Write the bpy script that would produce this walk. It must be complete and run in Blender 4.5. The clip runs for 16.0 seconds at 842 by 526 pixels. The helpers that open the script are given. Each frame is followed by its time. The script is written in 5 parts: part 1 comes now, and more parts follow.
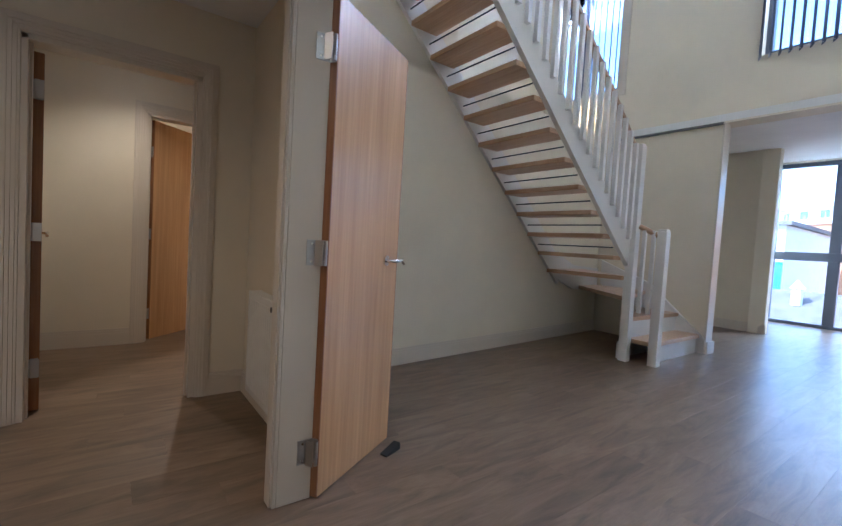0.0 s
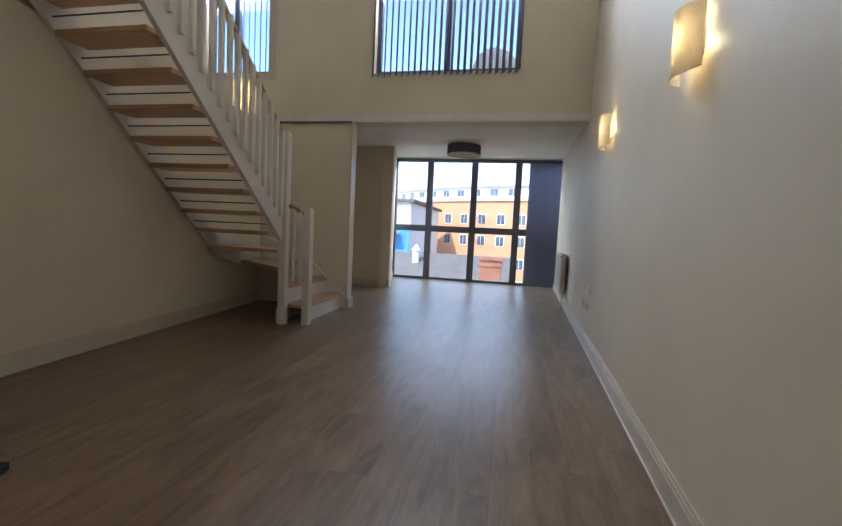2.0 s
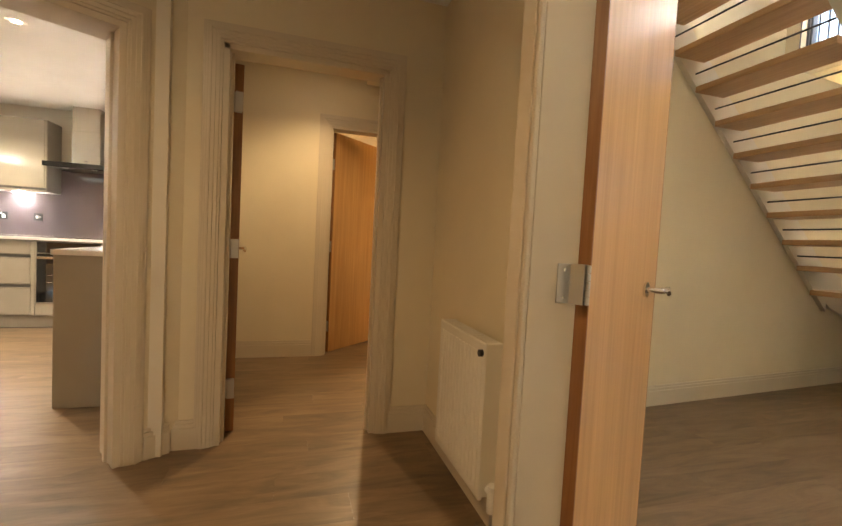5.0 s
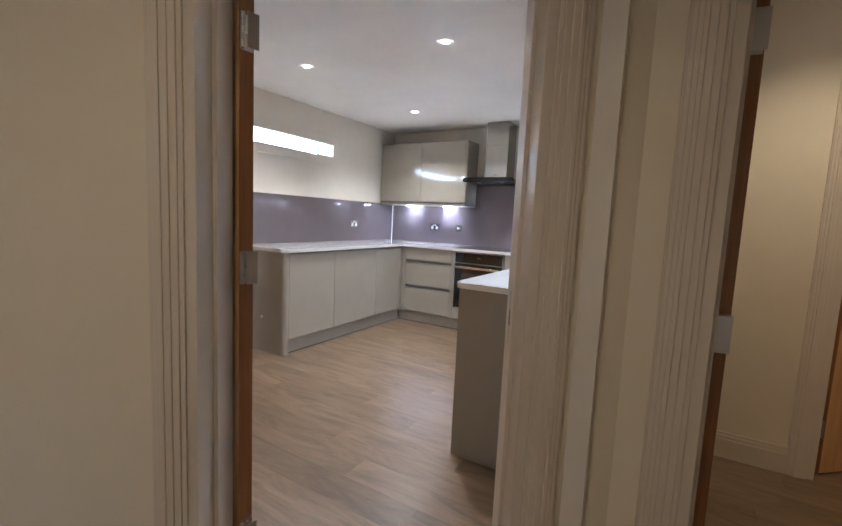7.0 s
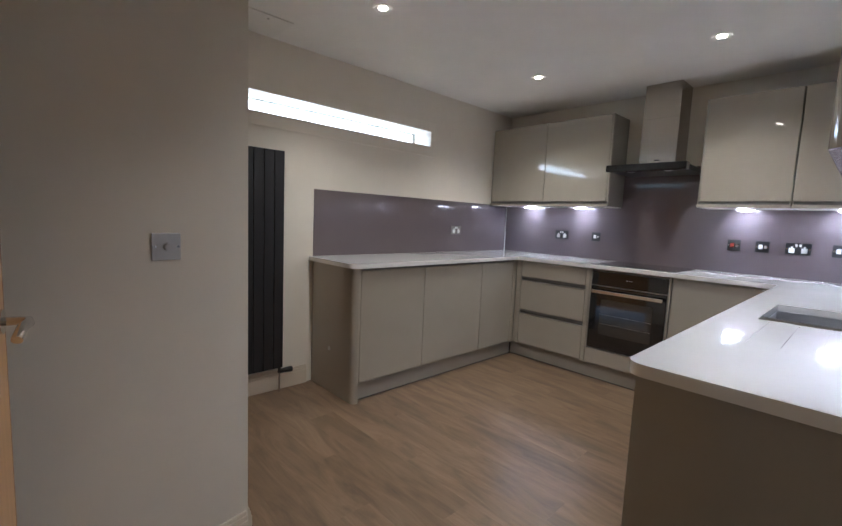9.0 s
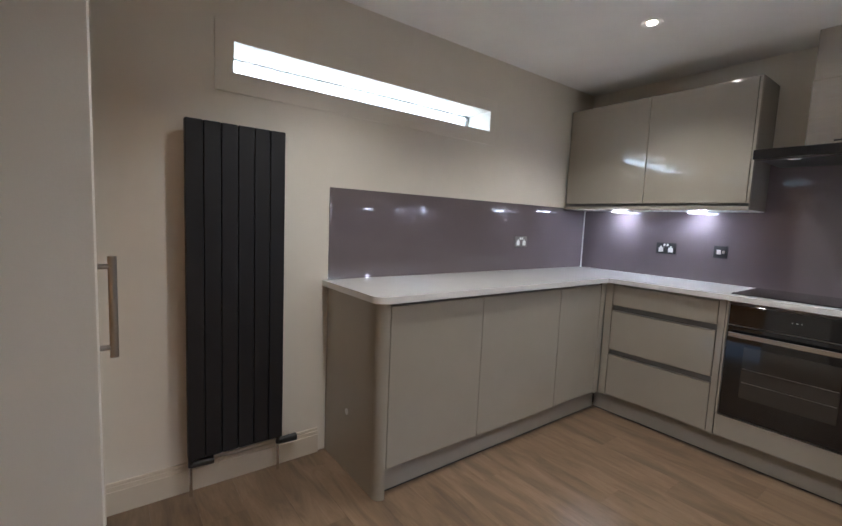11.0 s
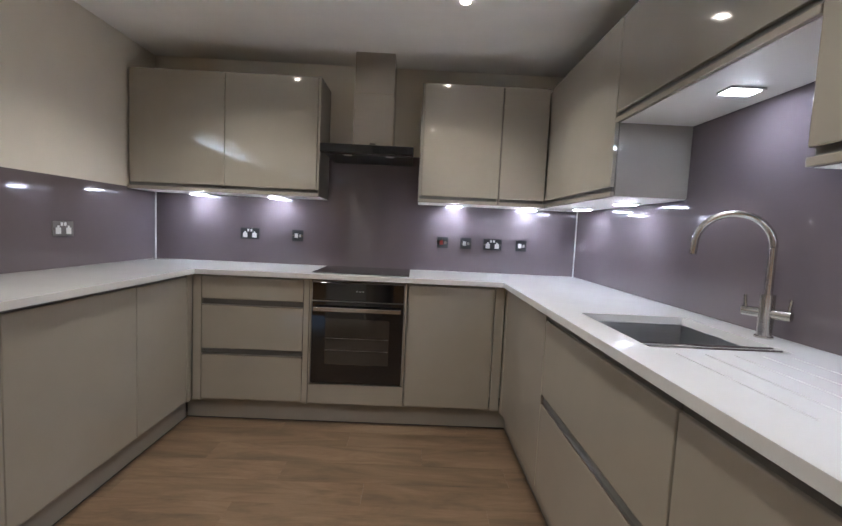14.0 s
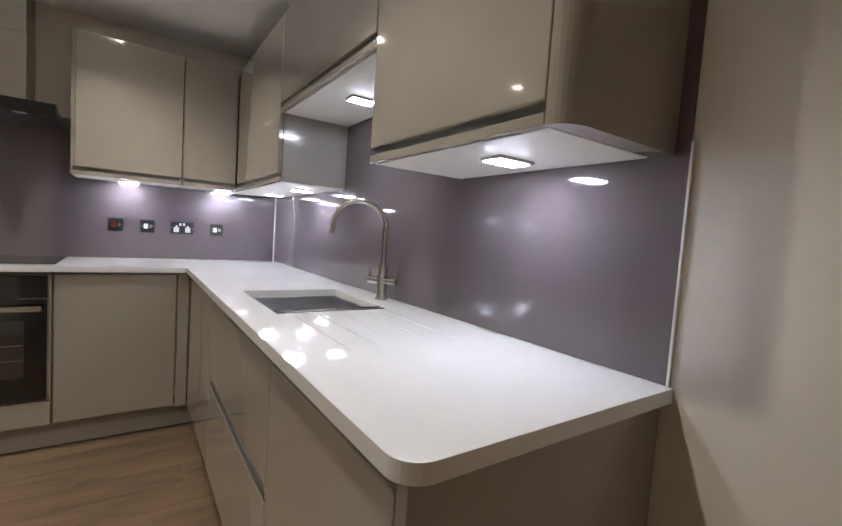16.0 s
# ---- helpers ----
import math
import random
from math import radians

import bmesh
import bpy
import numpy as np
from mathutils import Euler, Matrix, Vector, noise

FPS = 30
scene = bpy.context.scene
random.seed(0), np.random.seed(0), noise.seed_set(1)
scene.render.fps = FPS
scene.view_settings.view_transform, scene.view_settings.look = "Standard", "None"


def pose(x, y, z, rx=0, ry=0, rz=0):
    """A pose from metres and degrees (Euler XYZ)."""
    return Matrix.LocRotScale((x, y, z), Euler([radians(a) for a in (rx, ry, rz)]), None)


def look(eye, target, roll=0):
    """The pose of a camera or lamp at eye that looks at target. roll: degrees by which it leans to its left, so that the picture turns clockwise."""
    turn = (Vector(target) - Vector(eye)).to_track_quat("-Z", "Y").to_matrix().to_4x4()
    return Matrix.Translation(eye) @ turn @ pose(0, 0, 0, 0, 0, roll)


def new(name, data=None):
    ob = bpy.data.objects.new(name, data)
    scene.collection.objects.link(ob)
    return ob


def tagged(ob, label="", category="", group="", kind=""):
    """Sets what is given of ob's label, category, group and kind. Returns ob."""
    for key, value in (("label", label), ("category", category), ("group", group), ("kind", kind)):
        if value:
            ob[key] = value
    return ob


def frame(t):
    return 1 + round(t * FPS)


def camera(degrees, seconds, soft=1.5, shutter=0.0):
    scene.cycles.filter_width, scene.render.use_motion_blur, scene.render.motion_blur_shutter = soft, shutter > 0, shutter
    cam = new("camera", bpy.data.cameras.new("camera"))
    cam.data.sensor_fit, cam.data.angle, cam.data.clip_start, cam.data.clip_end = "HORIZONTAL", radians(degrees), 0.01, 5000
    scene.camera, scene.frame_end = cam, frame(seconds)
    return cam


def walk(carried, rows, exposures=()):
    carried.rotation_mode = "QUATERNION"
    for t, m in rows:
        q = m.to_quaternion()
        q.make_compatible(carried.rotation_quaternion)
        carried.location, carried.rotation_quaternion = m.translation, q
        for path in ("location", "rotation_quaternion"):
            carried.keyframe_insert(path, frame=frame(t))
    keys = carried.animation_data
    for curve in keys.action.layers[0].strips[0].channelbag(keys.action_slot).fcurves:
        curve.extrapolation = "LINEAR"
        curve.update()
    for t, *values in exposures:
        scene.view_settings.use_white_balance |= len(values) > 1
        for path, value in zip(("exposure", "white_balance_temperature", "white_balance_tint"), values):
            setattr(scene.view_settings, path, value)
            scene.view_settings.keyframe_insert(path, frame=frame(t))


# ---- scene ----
cam = camera(89.6, 16.0)
PATH = [
    (0, (4.099, -6.989, 1.06), (5.291, -5.386, 0.969), 3.4),
    (0.4, (4.068, -7.044, 1.093), (5.626, -5.796, 0.975), 3.7),
    (0.5, (4.059, -7.072, 1.093), (5.677, -5.902, 0.971), 3.3),
    (1, (4.011, -7.204, 1.083), (5.785, -6.292, 0.938), 3.1),
    (1.5, (3.96, -7.308, 1.118), (5.835, -6.627, 0.967), 3.1),
    (2, (3.937, -7.334, 1.123), (5.891, -6.93, 0.98), 2.8),
    (2.5, (3.953, -7.345, 1.135), (5.936, -7.115, 1.006), 2.5),
    (3, (3.993, -7.263, 1.136), (5.983, -7.093, 1.034), 2.4),
    (3.5, (4.08, -7.07, 1.146), (6.06, -6.8, 1.062), 2.5),
    (4, (4.076, -6.882, 1.096), (5.945, -6.173, 1.028), 2.5),
    (4.3, (4.096, -6.679, 1.092), (5.75, -5.556, 1.03), 2.6),
    (4.5, (4.14, -6.627, 1.068), (5.54, -5.2, 1.03), 2.2),
    (4.7, (4.11, -6.481, 1.072), (5.236, -4.829, 1.024), 2.8),
    (5, (4.084, -6.32, 1.084), (4.667, -4.409, 0.987), 3.0),
    (5.2, (4.057, -6.207, 1.102), (4.297, -4.225, 0.976), 2.9),
    (7.3, (3.582, -5.082, 1.272), (2.516, -3.405, 1.053), 2.7),
    (7.5, (3.522, -4.965, 1.268), (2.429, -3.305, 1.048), 2.7),
    (8, (3.365, -4.672, 1.254), (2.222, -3.045, 1.046), 2.7),
    (8.5, (3.191, -4.43, 1.252), (1.917, -2.902, 1.043), 2.7),
    (9, (3.027, -4.227, 1.251), (1.581, -2.86, 1.044), 2.5),
    (9.5, (2.881, -4.055, 1.247), (1.289, -2.861, 1.047), 2.4),
    (11.8, (1.882, -3.452, 1.291), (0.319, -2.218, 1.103), 2.7),
    (12, (1.803, -3.436, 1.254), (0.323, -2.1, 1.094), 2.4),
    (12.5, (1.726, -3.392, 1.224), (0.658, -1.708, 1.076), 2.6),
    (13, (1.785, -3.341, 1.181), (1.084, -1.472, 1.055), 3.1),
    (13.5, (1.89, -3.345, 1.216), (1.571, -1.376, 1.072), 2.9),
    (14, (2.037, -3.365, 1.233), (2.071, -1.371, 1.081), 2.7),
    (14.5, (2.146, -3.411, 1.204), (2.527, -1.452, 1.064), 3.0),
    (15, (2.227, -3.453, 1.214), (2.864, -1.562, 1.081), 3.1),
    (15.5, (2.249, -3.507, 1.212), (3.201, -1.753, 1.077), 3.6),
    (16, (2.343, -3.557, 1.213), (3.475, -1.913, 1.084), 3.9),
]
walk(cam, [(t, look(e, g, r)) for t, e, g, r in PATH],
     [(0.0, 2.65, 4600, 10), (0.5, 2.05, 5000, 10), (1.0, 1.8, 5400, 10), (2.0, 1.7, 5700, 10), (4.0, 1.75, 5700, 10), (4.3, 1.8, 5600, 10),
      (4.5, 2.0, 5950, 10), (4.7, 2.3, 6700, 10), (5.0, 3.2, 7800, 10), (5.2, 3.2, 7800, 10), (7.3, 2.35, 5050, 10), (8.0, 1.95, 5150, 10), (9.0, 1.65, 5500, 10),
      (12.0, 1.65, 5500, 10), (14.0, 1.6, 5700, 10), (15.0, 1.6, 5900, 10), (16.0, 1.6, 5950, 10)])

# ---- world and sun ----
world = bpy.data.worlds.new("world")
scene.world = world
world.use_nodes = True
wn = world.node_tree
bg = wn.nodes["Background"]
sky = wn.nodes.new("ShaderNodeTexSky")
sky.sky_type, sky.sun_disc = "NISHITA", False
sky.sun_elevation, sky.sun_rotation = radians(48), radians(-75)
wn.links.new(sky.outputs[0], bg.inputs[0])
bg.inputs[1].default_value = 0.15
sun_data = bpy.data.lights.new("sun", "SUN")
sun_data.energy, sun_data.angle, sun_data.color = 2.2, radians(0.5), (1.0, 0.95, 0.88)
sun = new("sun", sun_data)
sun.matrix_world = look((0, 0, 30), (12.0, -5.0, 16.0))


# ---- materials ----
def node_mat(name, rough=0.5, metal=0.0):
    m = bpy.data.materials.new(name)
    m.use_nodes = True
    b = m.node_tree.nodes["Principled BSDF"]
    b.inputs["Roughness"].default_value, b.inputs["Metallic"].default_value = rough, metal
    return m, m.node_tree, b


def coords(nt, scale=(1, 1, 1), space="Object"):
    tc = nt.nodes.new("ShaderNodeTexCoord")
    mp = nt.nodes.new("ShaderNodeMapping")
    mp.inputs["Scale"].default_value = scale
    nt.links.new(tc.outputs[space], mp.inputs[0])
    return mp.outputs[0]


def tex_noise(nt, vec, scale, detail=4.0, rough=0.6, dist=0.0):
    n = nt.nodes.new("ShaderNodeTexNoise")
    n.inputs["Scale"].default_value, n.inputs["Detail"].default_value = scale, detail
    n.inputs["Roughness"].default_value, n.inputs["Distortion"].default_value = rough, dist
    nt.links.new(vec, n.inputs["Vector"])
    return n.outputs["Fac"]


def ramp(nt, fac, *stops):
    r = nt.nodes.new("ShaderNodeValToRGB")
    while len(r.color_ramp.elements) < len(stops):
        r.color_ramp.elements.new(0.5)
    for e, (p, c) in zip(r.color_ramp.elements, stops):
        e.position, e.color = p, (*c, 1)
    nt.links.new(fac, r.inputs[0])
    return r.outputs[0]


def mix(nt, kind, fac, a, b):
    m = nt.nodes.new("ShaderNodeMix")
    m.data_type, m.blend_type = "RGBA", kind
    for sock, v in ((m.inputs["Factor"], fac), (m.inputs["A"], a), (m.inputs["B"], b)):
        if isinstance(v, (int, float)):
            sock.default_value = v
        elif isinstance(v, tuple):
            sock.default_value = (*v, 1)
        else:
            nt.links.new(v, sock)
    return m.outputs["Result"]


def bump(nt, b, height, strength, dist=0.002):
    n = nt.nodes.new("ShaderNodeBump")
    n.inputs["Strength"].default_value, n.inputs["Distance"].default_value = strength, dist
    nt.links.new(height, n.inputs["Height"])
    nt.links.new(n.outputs[0], b.inputs["Normal"])


def painted(name, colour, rough=0.6, spread=0.06, relief=0.15):
    """Rolled emulsion or eggshell: faint blotches and an orange-peel nap."""
    m, nt, b = node_mat(name, rough)
    v = coords(nt)
    big = tex_noise(nt, v, 1.3, 5)
    lo = tuple(c * (1 - spread) for c in colour)
    hi = tuple(min(1, c * (1 + spread * 0.6)) for c in colour)
    nt.links.new(ramp(nt, big, (0.3, lo), (0.7, hi)), b.inputs["Base Color"])
    bump(nt, b, tex_noise(nt, v, 260, 3), relief, 0.001)
    return m


def timber(name, dark, light, axis=2, rough=0.35, fine=60.0):
    """Straight-grained timber or veneer, the grain along one axis."""
    m, nt, b = node_mat(name, rough)
    sc = [fine, fine, fine]
    sc[axis] = fine / 28
    v = coords(nt, tuple(sc))
    g = tex_noise(nt, v, 1.0, 6, 0.65, 0.4)
    sc2 = [9.0, 9.0, 9.0]
    sc2[axis] = 0.35
    broad = tex_noise(nt, coords(nt, tuple(sc2)), 1.0, 3)
    base = ramp(nt, g, (0.28, dark), (0.72, light))
    nt.links.new(mix(nt, "MULTIPLY", 0.55, base, ramp(nt, broad, (0.3, (0.72, 0.66, 0.6)), (0.7, (1.0, 1.0, 1.0)))), b.inputs["Base Color"])
    bump(nt, b, g, 0.12, 0.001)
    return m


def gloss(name, colour, rough=0.08, coat=0.6):
    m, nt, b = node_mat(name, rough)
    n = tex_noise(nt, coords(nt), 3.0, 3)
    nt.links.new(ramp(nt, n, (0.3, tuple(c * 0.97 for c in colour)), (0.7, tuple(c * 1.03 for c in colour))), b.inputs["Base Color"])
    b.inputs["Coat Weight"].default_value, b.inputs["Coat Roughness"].default_value = coat, 0.04
    return m


def metal(name, colour, rough=0.25, brushed=0.0, axis=0):
    m, nt, b = node_mat(name, rough, 1.0)
    b.inputs["Base Color"].default_value = (*colour, 1)
    if brushed:
        sc = [900.0, 900.0, 900.0]
        sc[axis] = 6.0
        g = tex_noise(nt, coords(nt, tuple(sc)), 1.0, 3)
        nt.links.new(ramp(nt, g, (0.3, tuple(c * 0.8 for c in colour)), (0.7, colour)), b.inputs["Base Color"])
        bump(nt, b, g, brushed, 0.0006)
    return m


def glow(name, colour, strength):
    m, nt, b = node_mat(name)
    b.inputs["Base Color"].default_value = (*colour, 1)
    b.inputs["Emission Color"].default_value, b.inputs["Emission Strength"].default_value = (*colour, 1), strength
    return m


def vinyl_planks(name):
    """Printed grey-brown oak vinyl with a satin wear layer; every plank has its own shade and figure."""
    m, nt, b = node_mat(name, 0.33)
    tc = nt.nodes.new("ShaderNodeTexCoord")
    oi = nt.nodes.new("ShaderNodeObjectInfo")
    add = nt.nodes.new("ShaderNodeVectorMath")
    add.operation = "MULTIPLY_ADD"
    nt.links.new(oi.outputs["Random"], add.inputs[0])
    add.inputs[1].default_value = (37.0, 19.0, 5.0)
    nt.links.new(tc.outputs["Object"], add.inputs[2])

    def mapped(sx, sy):
        mp = nt.nodes.new("ShaderNodeMapping")
        mp.inputs["Scale"].default_value = (sx, sy, 1)
        nt.links.new(add.outputs[0], mp.inputs[0])
        return mp.outputs[0]

    figure = tex_noise(nt, mapped(2.0, 10), 1.0, 7, 0.66, 0.9)
    grain = tex_noise(nt, mapped(7, 170), 1.0, 5, 0.6, 0.2)
    base = ramp(nt, figure, (0.27, (0.112, 0.076, 0.050)), (0.5, (0.225, 0.150, 0.090)), (0.76, (0.32, 0.228, 0.148)))
    col = mix(nt, "MULTIPLY", 0.4, base, ramp(nt, grain, (0.3, (0.6, 0.57, 0.55)), (0.65, (1, 1, 1))))
    shade = ramp(nt, oi.outputs["Random"], (0.0, (0.80, 0.79, 0.78)), (1.0, (1.0, 1.0, 1.0)))
    nt.links.new(mix(nt, "MULTIPLY", 1.0, col, shade), b.inputs["Base Color"])
    r = nt.nodes.new("ShaderNodeMapRange")
    r.inputs["To Min"].default_value, r.inputs["To Max"].default_value = 0.26, 0.42
    nt.links.new(grain, r.inputs[0])
    nt.links.new(r.outputs[0], b.inputs["Roughness"])
    bump(nt, b, grain, 0.18, 0.0008)
    return m


def brickwork(name, a, bcol):
    m, nt, b = node_mat(name, 0.85)
    n = tex_noise(nt, coords(nt), 3.0, 6)
    nt.links.new(ramp(nt, n, (0.3, a), (0.7, bcol)), b.inputs["Base Color"])
    bump(nt, b, tex_noise(nt, coords(nt), 40, 3), 0.3, 0.01)
    return m


def glass(name, colour=(1, 1, 1), rough=0.0, reflect=0.06):
    m = bpy.data.materials.new(name)
    m.use_nodes = True
    nt = m.node_tree
    nt.nodes.clear()
    out = nt.nodes.new("ShaderNodeOutputMaterial")
    tr = nt.nodes.new("ShaderNodeBsdfTransparent")
    gl = nt.nodes.new("ShaderNodeBsdfGlossy")
    gl.inputs["Roughness"].default_value = rough
    tr.inputs[0].default_value = (*colour, 1)
    fr = nt.nodes.new("ShaderNodeFresnel")
    fr.inputs[0].default_value = 1.45
    mx = nt.nodes.new("ShaderNodeMixShader")
    nt.links.new(fr.outputs[0], mx.inputs[0])
    nt.links.new(tr.outputs[0], mx.inputs[1])
    nt.links.new(gl.outputs[0], mx.inputs[2])
    nt.links.new(mx.outputs[0], out.inputs[0])
    return m


def sheer(name, colour, through_share):
    """Thin cloth, frosted glass or a lampshade: part diffuse, part translucent."""
    m = bpy.data.materials.new(name)
    m.use_nodes = True
    nt = m.node_tree
    nt.nodes.clear()
    out = nt.nodes.new("ShaderNodeOutputMaterial")
    d = nt.nodes.new("ShaderNodeBsdfDiffuse")
    t = nt.nodes.new("ShaderNodeBsdfTranslucent")
    w = tex_noise(nt, coords(nt, (300, 300, 40)), 1.0, 3)
    c = ramp(nt, w, (0.3, tuple(v * 0.85 for v in colour)), (0.7, colour))
    nt.links.new(c, d.inputs[0])
    nt.links.new(c, t.inputs[0])
    mx = nt.nodes.new("ShaderNodeMixShader")
    mx.inputs[0].default_value = through_share
    nt.links.new(d.outputs[0], mx.inputs[1])
    nt.links.new(t.outputs[0], mx.inputs[2])
    nt.links.new(mx.outputs[0], out.inputs[0])
    return m


M_WALL = painted("magnolia_paint", (0.74, 0.66, 0.505), 0.55)
M_KWALL = painted("warm_white_paint", (0.74, 0.69, 0.60), 0.5)
M_CEIL = painted("white_ceiling_paint", (0.80, 0.78, 0.74), 0.7)
M_TRIM = painted("cream_gloss_trim", (0.64, 0.565, 0.455), 0.3, 0.04, 0.05)
M_STAIRW = painted("white_stair_paint", (0.72, 0.68, 0.62), 0.4, 0.05, 0.05)
M_DOOR = timber("ash_veneer", (0.55, 0.30, 0.115), (0.71, 0.43, 0.195), 2, 0.32, 40.0)
M_LIP = timber("hardwood_lipping", (0.24, 0.10, 0.035), (0.36, 0.17, 0.07), 2, 0.4)
M_TREAD = timber("beech_tread", (0.46, 0.28, 0.15), (0.64, 0.43, 0.26), 1, 0.4)
M_RAIL = timber("beech_handrail", (0.40, 0.24, 0.13), (0.56, 0.37, 0.22), 0, 0.4)
M_FLOOR = vinyl_planks("grey_brown_vinyl_planks")
M_SUB = painted("floor_seam", (0.05, 0.04, 0.035), 0.6)
M_UNIT = gloss("gloss_stone_grey_lacquer", (0.335, 0.302, 0.252))
M_CARC = gloss("stone_grey_carcass", (0.31, 0.285, 0.248), 0.2, 0.2)
M_GROOVE = painted("dark_grey_rail", (0.13, 0.125, 0.115), 0.4, 0.03, 0.05)
M_QUARTZ = gloss("white_quartz", (0.72, 0.71, 0.69), 0.065, 0.2)
M_SPLASH = gloss("mauve_grey_glass", (0.138, 0.114, 0.120), 0.08, 0.4)
M_STEEL = metal("brushed_steel", (0.60, 0.57, 0.53), 0.2, 0.1, 0)
M_SINK = metal("satin_sink_steel", (0.56, 0.56, 0.57), 0.36, 0.06, 0)
M_CHROME = metal("polished_chrome", (0.78, 0.77, 0.75), 0.1)
M_CHIMNEY = metal("brushed_chimney_steel", (0.50, 0.465, 0.42), 0.27, 0.12, 0)
M_CHIMNEY.node_tree.nodes["Principled BSDF"].inputs["Anisotropic"].default_value = 0.75
M_PEWTER = metal("dark_brushed_plate", (0.24, 0.22, 0.20), 0.42)
M_SATIN = metal("satin_nickel", (0.50, 0.48, 0.45), 0.33)
M_BLACKGLASS = gloss("black_glass", (0.008, 0.008, 0.009), 0.05, 0.5)
M_BLACK = painted("black_plastic", (0.015, 0.015, 0.016), 0.4, 0.03, 0.05)
M_WPLASTIC = painted("white_plastic", (0.78, 0.77, 0.74), 0.35, 0.02, 0.02)
M_RADB = painted("anthracite_steel", (0.010, 0.010, 0.012), 0.5, 0.05, 0.05)
M_RADW = painted("white_radiator_enamel", (0.76, 0.73, 0.66), 0.3, 0.03, 0.02)
M_RED = painted("red_rocker", (0.34, 0.05, 0.03), 0.3, 0.02, 0.02)
M_FRAME = painted("dark_grey_aluminium", (0.11, 0.12, 0.15), 0.45, 0.05, 0.05)
M_BLIND = sheer("slate_blue_blind_cloth", (0.30, 0.31, 0.38), 0.5)
M_GLASS = glass("clear_glass")
M_FROST = sheer("frosted_glass", (0.9, 0.93, 0.95), 0.85)
M_LAMPGLASS = sheer("opal_glass", (0.85, 0.80, 0.68), 0.5)
M_SHADE = sheer("grey_lamp_cloth", (0.15, 0.15, 0.18), 0.2)
M_BULB = glow("halogen_bulb", (1.0, 0.78, 0.45), 30.0)
M_SPOT = glow("downlight_lens", (1.0, 0.86, 0.68), 30.0)
M_LED = glow("cool_led_panel", (0.88, 0.90, 1.0), 44.0)
M_ROD = metal("black_steel_rod", (0.10, 0.10, 0.11), 0.4)
M_ORANGE = brickwork("orange_render", (0.52, 0.26, 0.135), (0.62, 0.33, 0.18))
M_WREND = brickwork("white_render", (0.62, 0.62, 0.60), (0.72, 0.72, 0.70))
M_SLATE = brickwork("slate_roof", (0.095, 0.09, 0.085), (0.17, 0.155, 0.14))
M_BRICK = brickwork("red_brick", (0.22, 0.095, 0.06), (0.34, 0.16, 0.10))
M_BLUE = brickwork("blue_panel", (0.06, 0.22, 0.55), (0.08, 0.28, 0.62))
M_PANE = gloss("far_window_glass", (0.08, 0.11, 0.15), 0.1, 0.3)
M_GROUND = brickwork("asphalt", (0.045, 0.045, 0.048), (0.07, 0.07, 0.07))


# ---- small building kit ----
def bx(bm, x0, x1, y0, y1, z0, z1, bev=0.0, m=None):
    """Add a box, its edges rounded by bev, turned by m."""
    a = Matrix.Translation(((x0 + x1) / 2, (y0 + y1) / 2, (z0 + z1) / 2)) @ Matrix.Diagonal((abs(x1 - x0), abs(y1 - y0), abs(z1 - z0), 1))
    vs = bmesh.ops.create_cube(bm, size=1.0, matrix=(m @ a) if m else a)["verts"]
    if bev:
        es = list({e for v in vs for e in v.link_edges})
        bmesh.ops.bevel(bm, geom=es, offset=bev, segments=2, profile=0.5, affect="EDGES")
    return bm


def cyl(bm, p, q, r0, r1=None, n=20, caps=True):
    """Add a round bar from p to q."""
    p, q = Vector(p), Vector(q)
    rot = (q - p).to_track_quat("Z", "Y").to_matrix().to_4x4()
    bmesh.ops.create_cone(bm, cap_ends=caps, segments=n, radius1=r0, radius2=r0 if r1 is None else r1, depth=(q - p).length,
                          matrix=Matrix.Translation((p + q) / 2) @ rot)
    return bm


def tube(bm, pts, r, n=14):
    """Add a bent tube through pts."""
    rings = []
    pts = [Vector(p) for p in pts]
    a = None
    for i, p in enumerate(pts):
        d = (pts[min(i + 1, len(pts) - 1)] - pts[max(i - 1, 0)]).normalized()
        a = d.orthogonal().normalized() if a is None else (a - d * a.dot(d)).normalized()
        b = d.cross(a)
        rings.append([bm.verts.new(p + r * (math.cos(2 * math.pi * k / n) * a + math.sin(2 * math.pi * k / n) * b)) for k in range(n)])
    for u, w in zip(rings, rings[1:]):
        for k in range(n):
            bm.faces.new((u[k], u[(k + 1) % n], w[(k + 1) % n], w[k]))
    bm.faces.new(rings[0][::-1])
    bm.faces.new(rings[-1])
    return bm


def prism(bm, outline, z0, z1, m=None):
    """Add an upright prism over an outline of (x, y)."""
    lo = [bm.verts.new(((m @ Vector((x, y, z0))) if m else (x, y, z0))) for x, y in outline]
    hi = [bm.verts.new(((m @ Vector((x, y, z1))) if m else (x, y, z1))) for x, y in outline]
    n = len(outline)
    bm.faces.new(lo[::-1])
    bm.faces.new(hi)
    for i in range(n):
        bm.faces.new((lo[i], lo[(i + 1) % n], hi[(i + 1) % n], hi[i]))
    return bm


def base_of(ob):
    p = Vector((0, 0, 0))
    while ob:
        p += ob.location
        ob = ob.parent
    return p


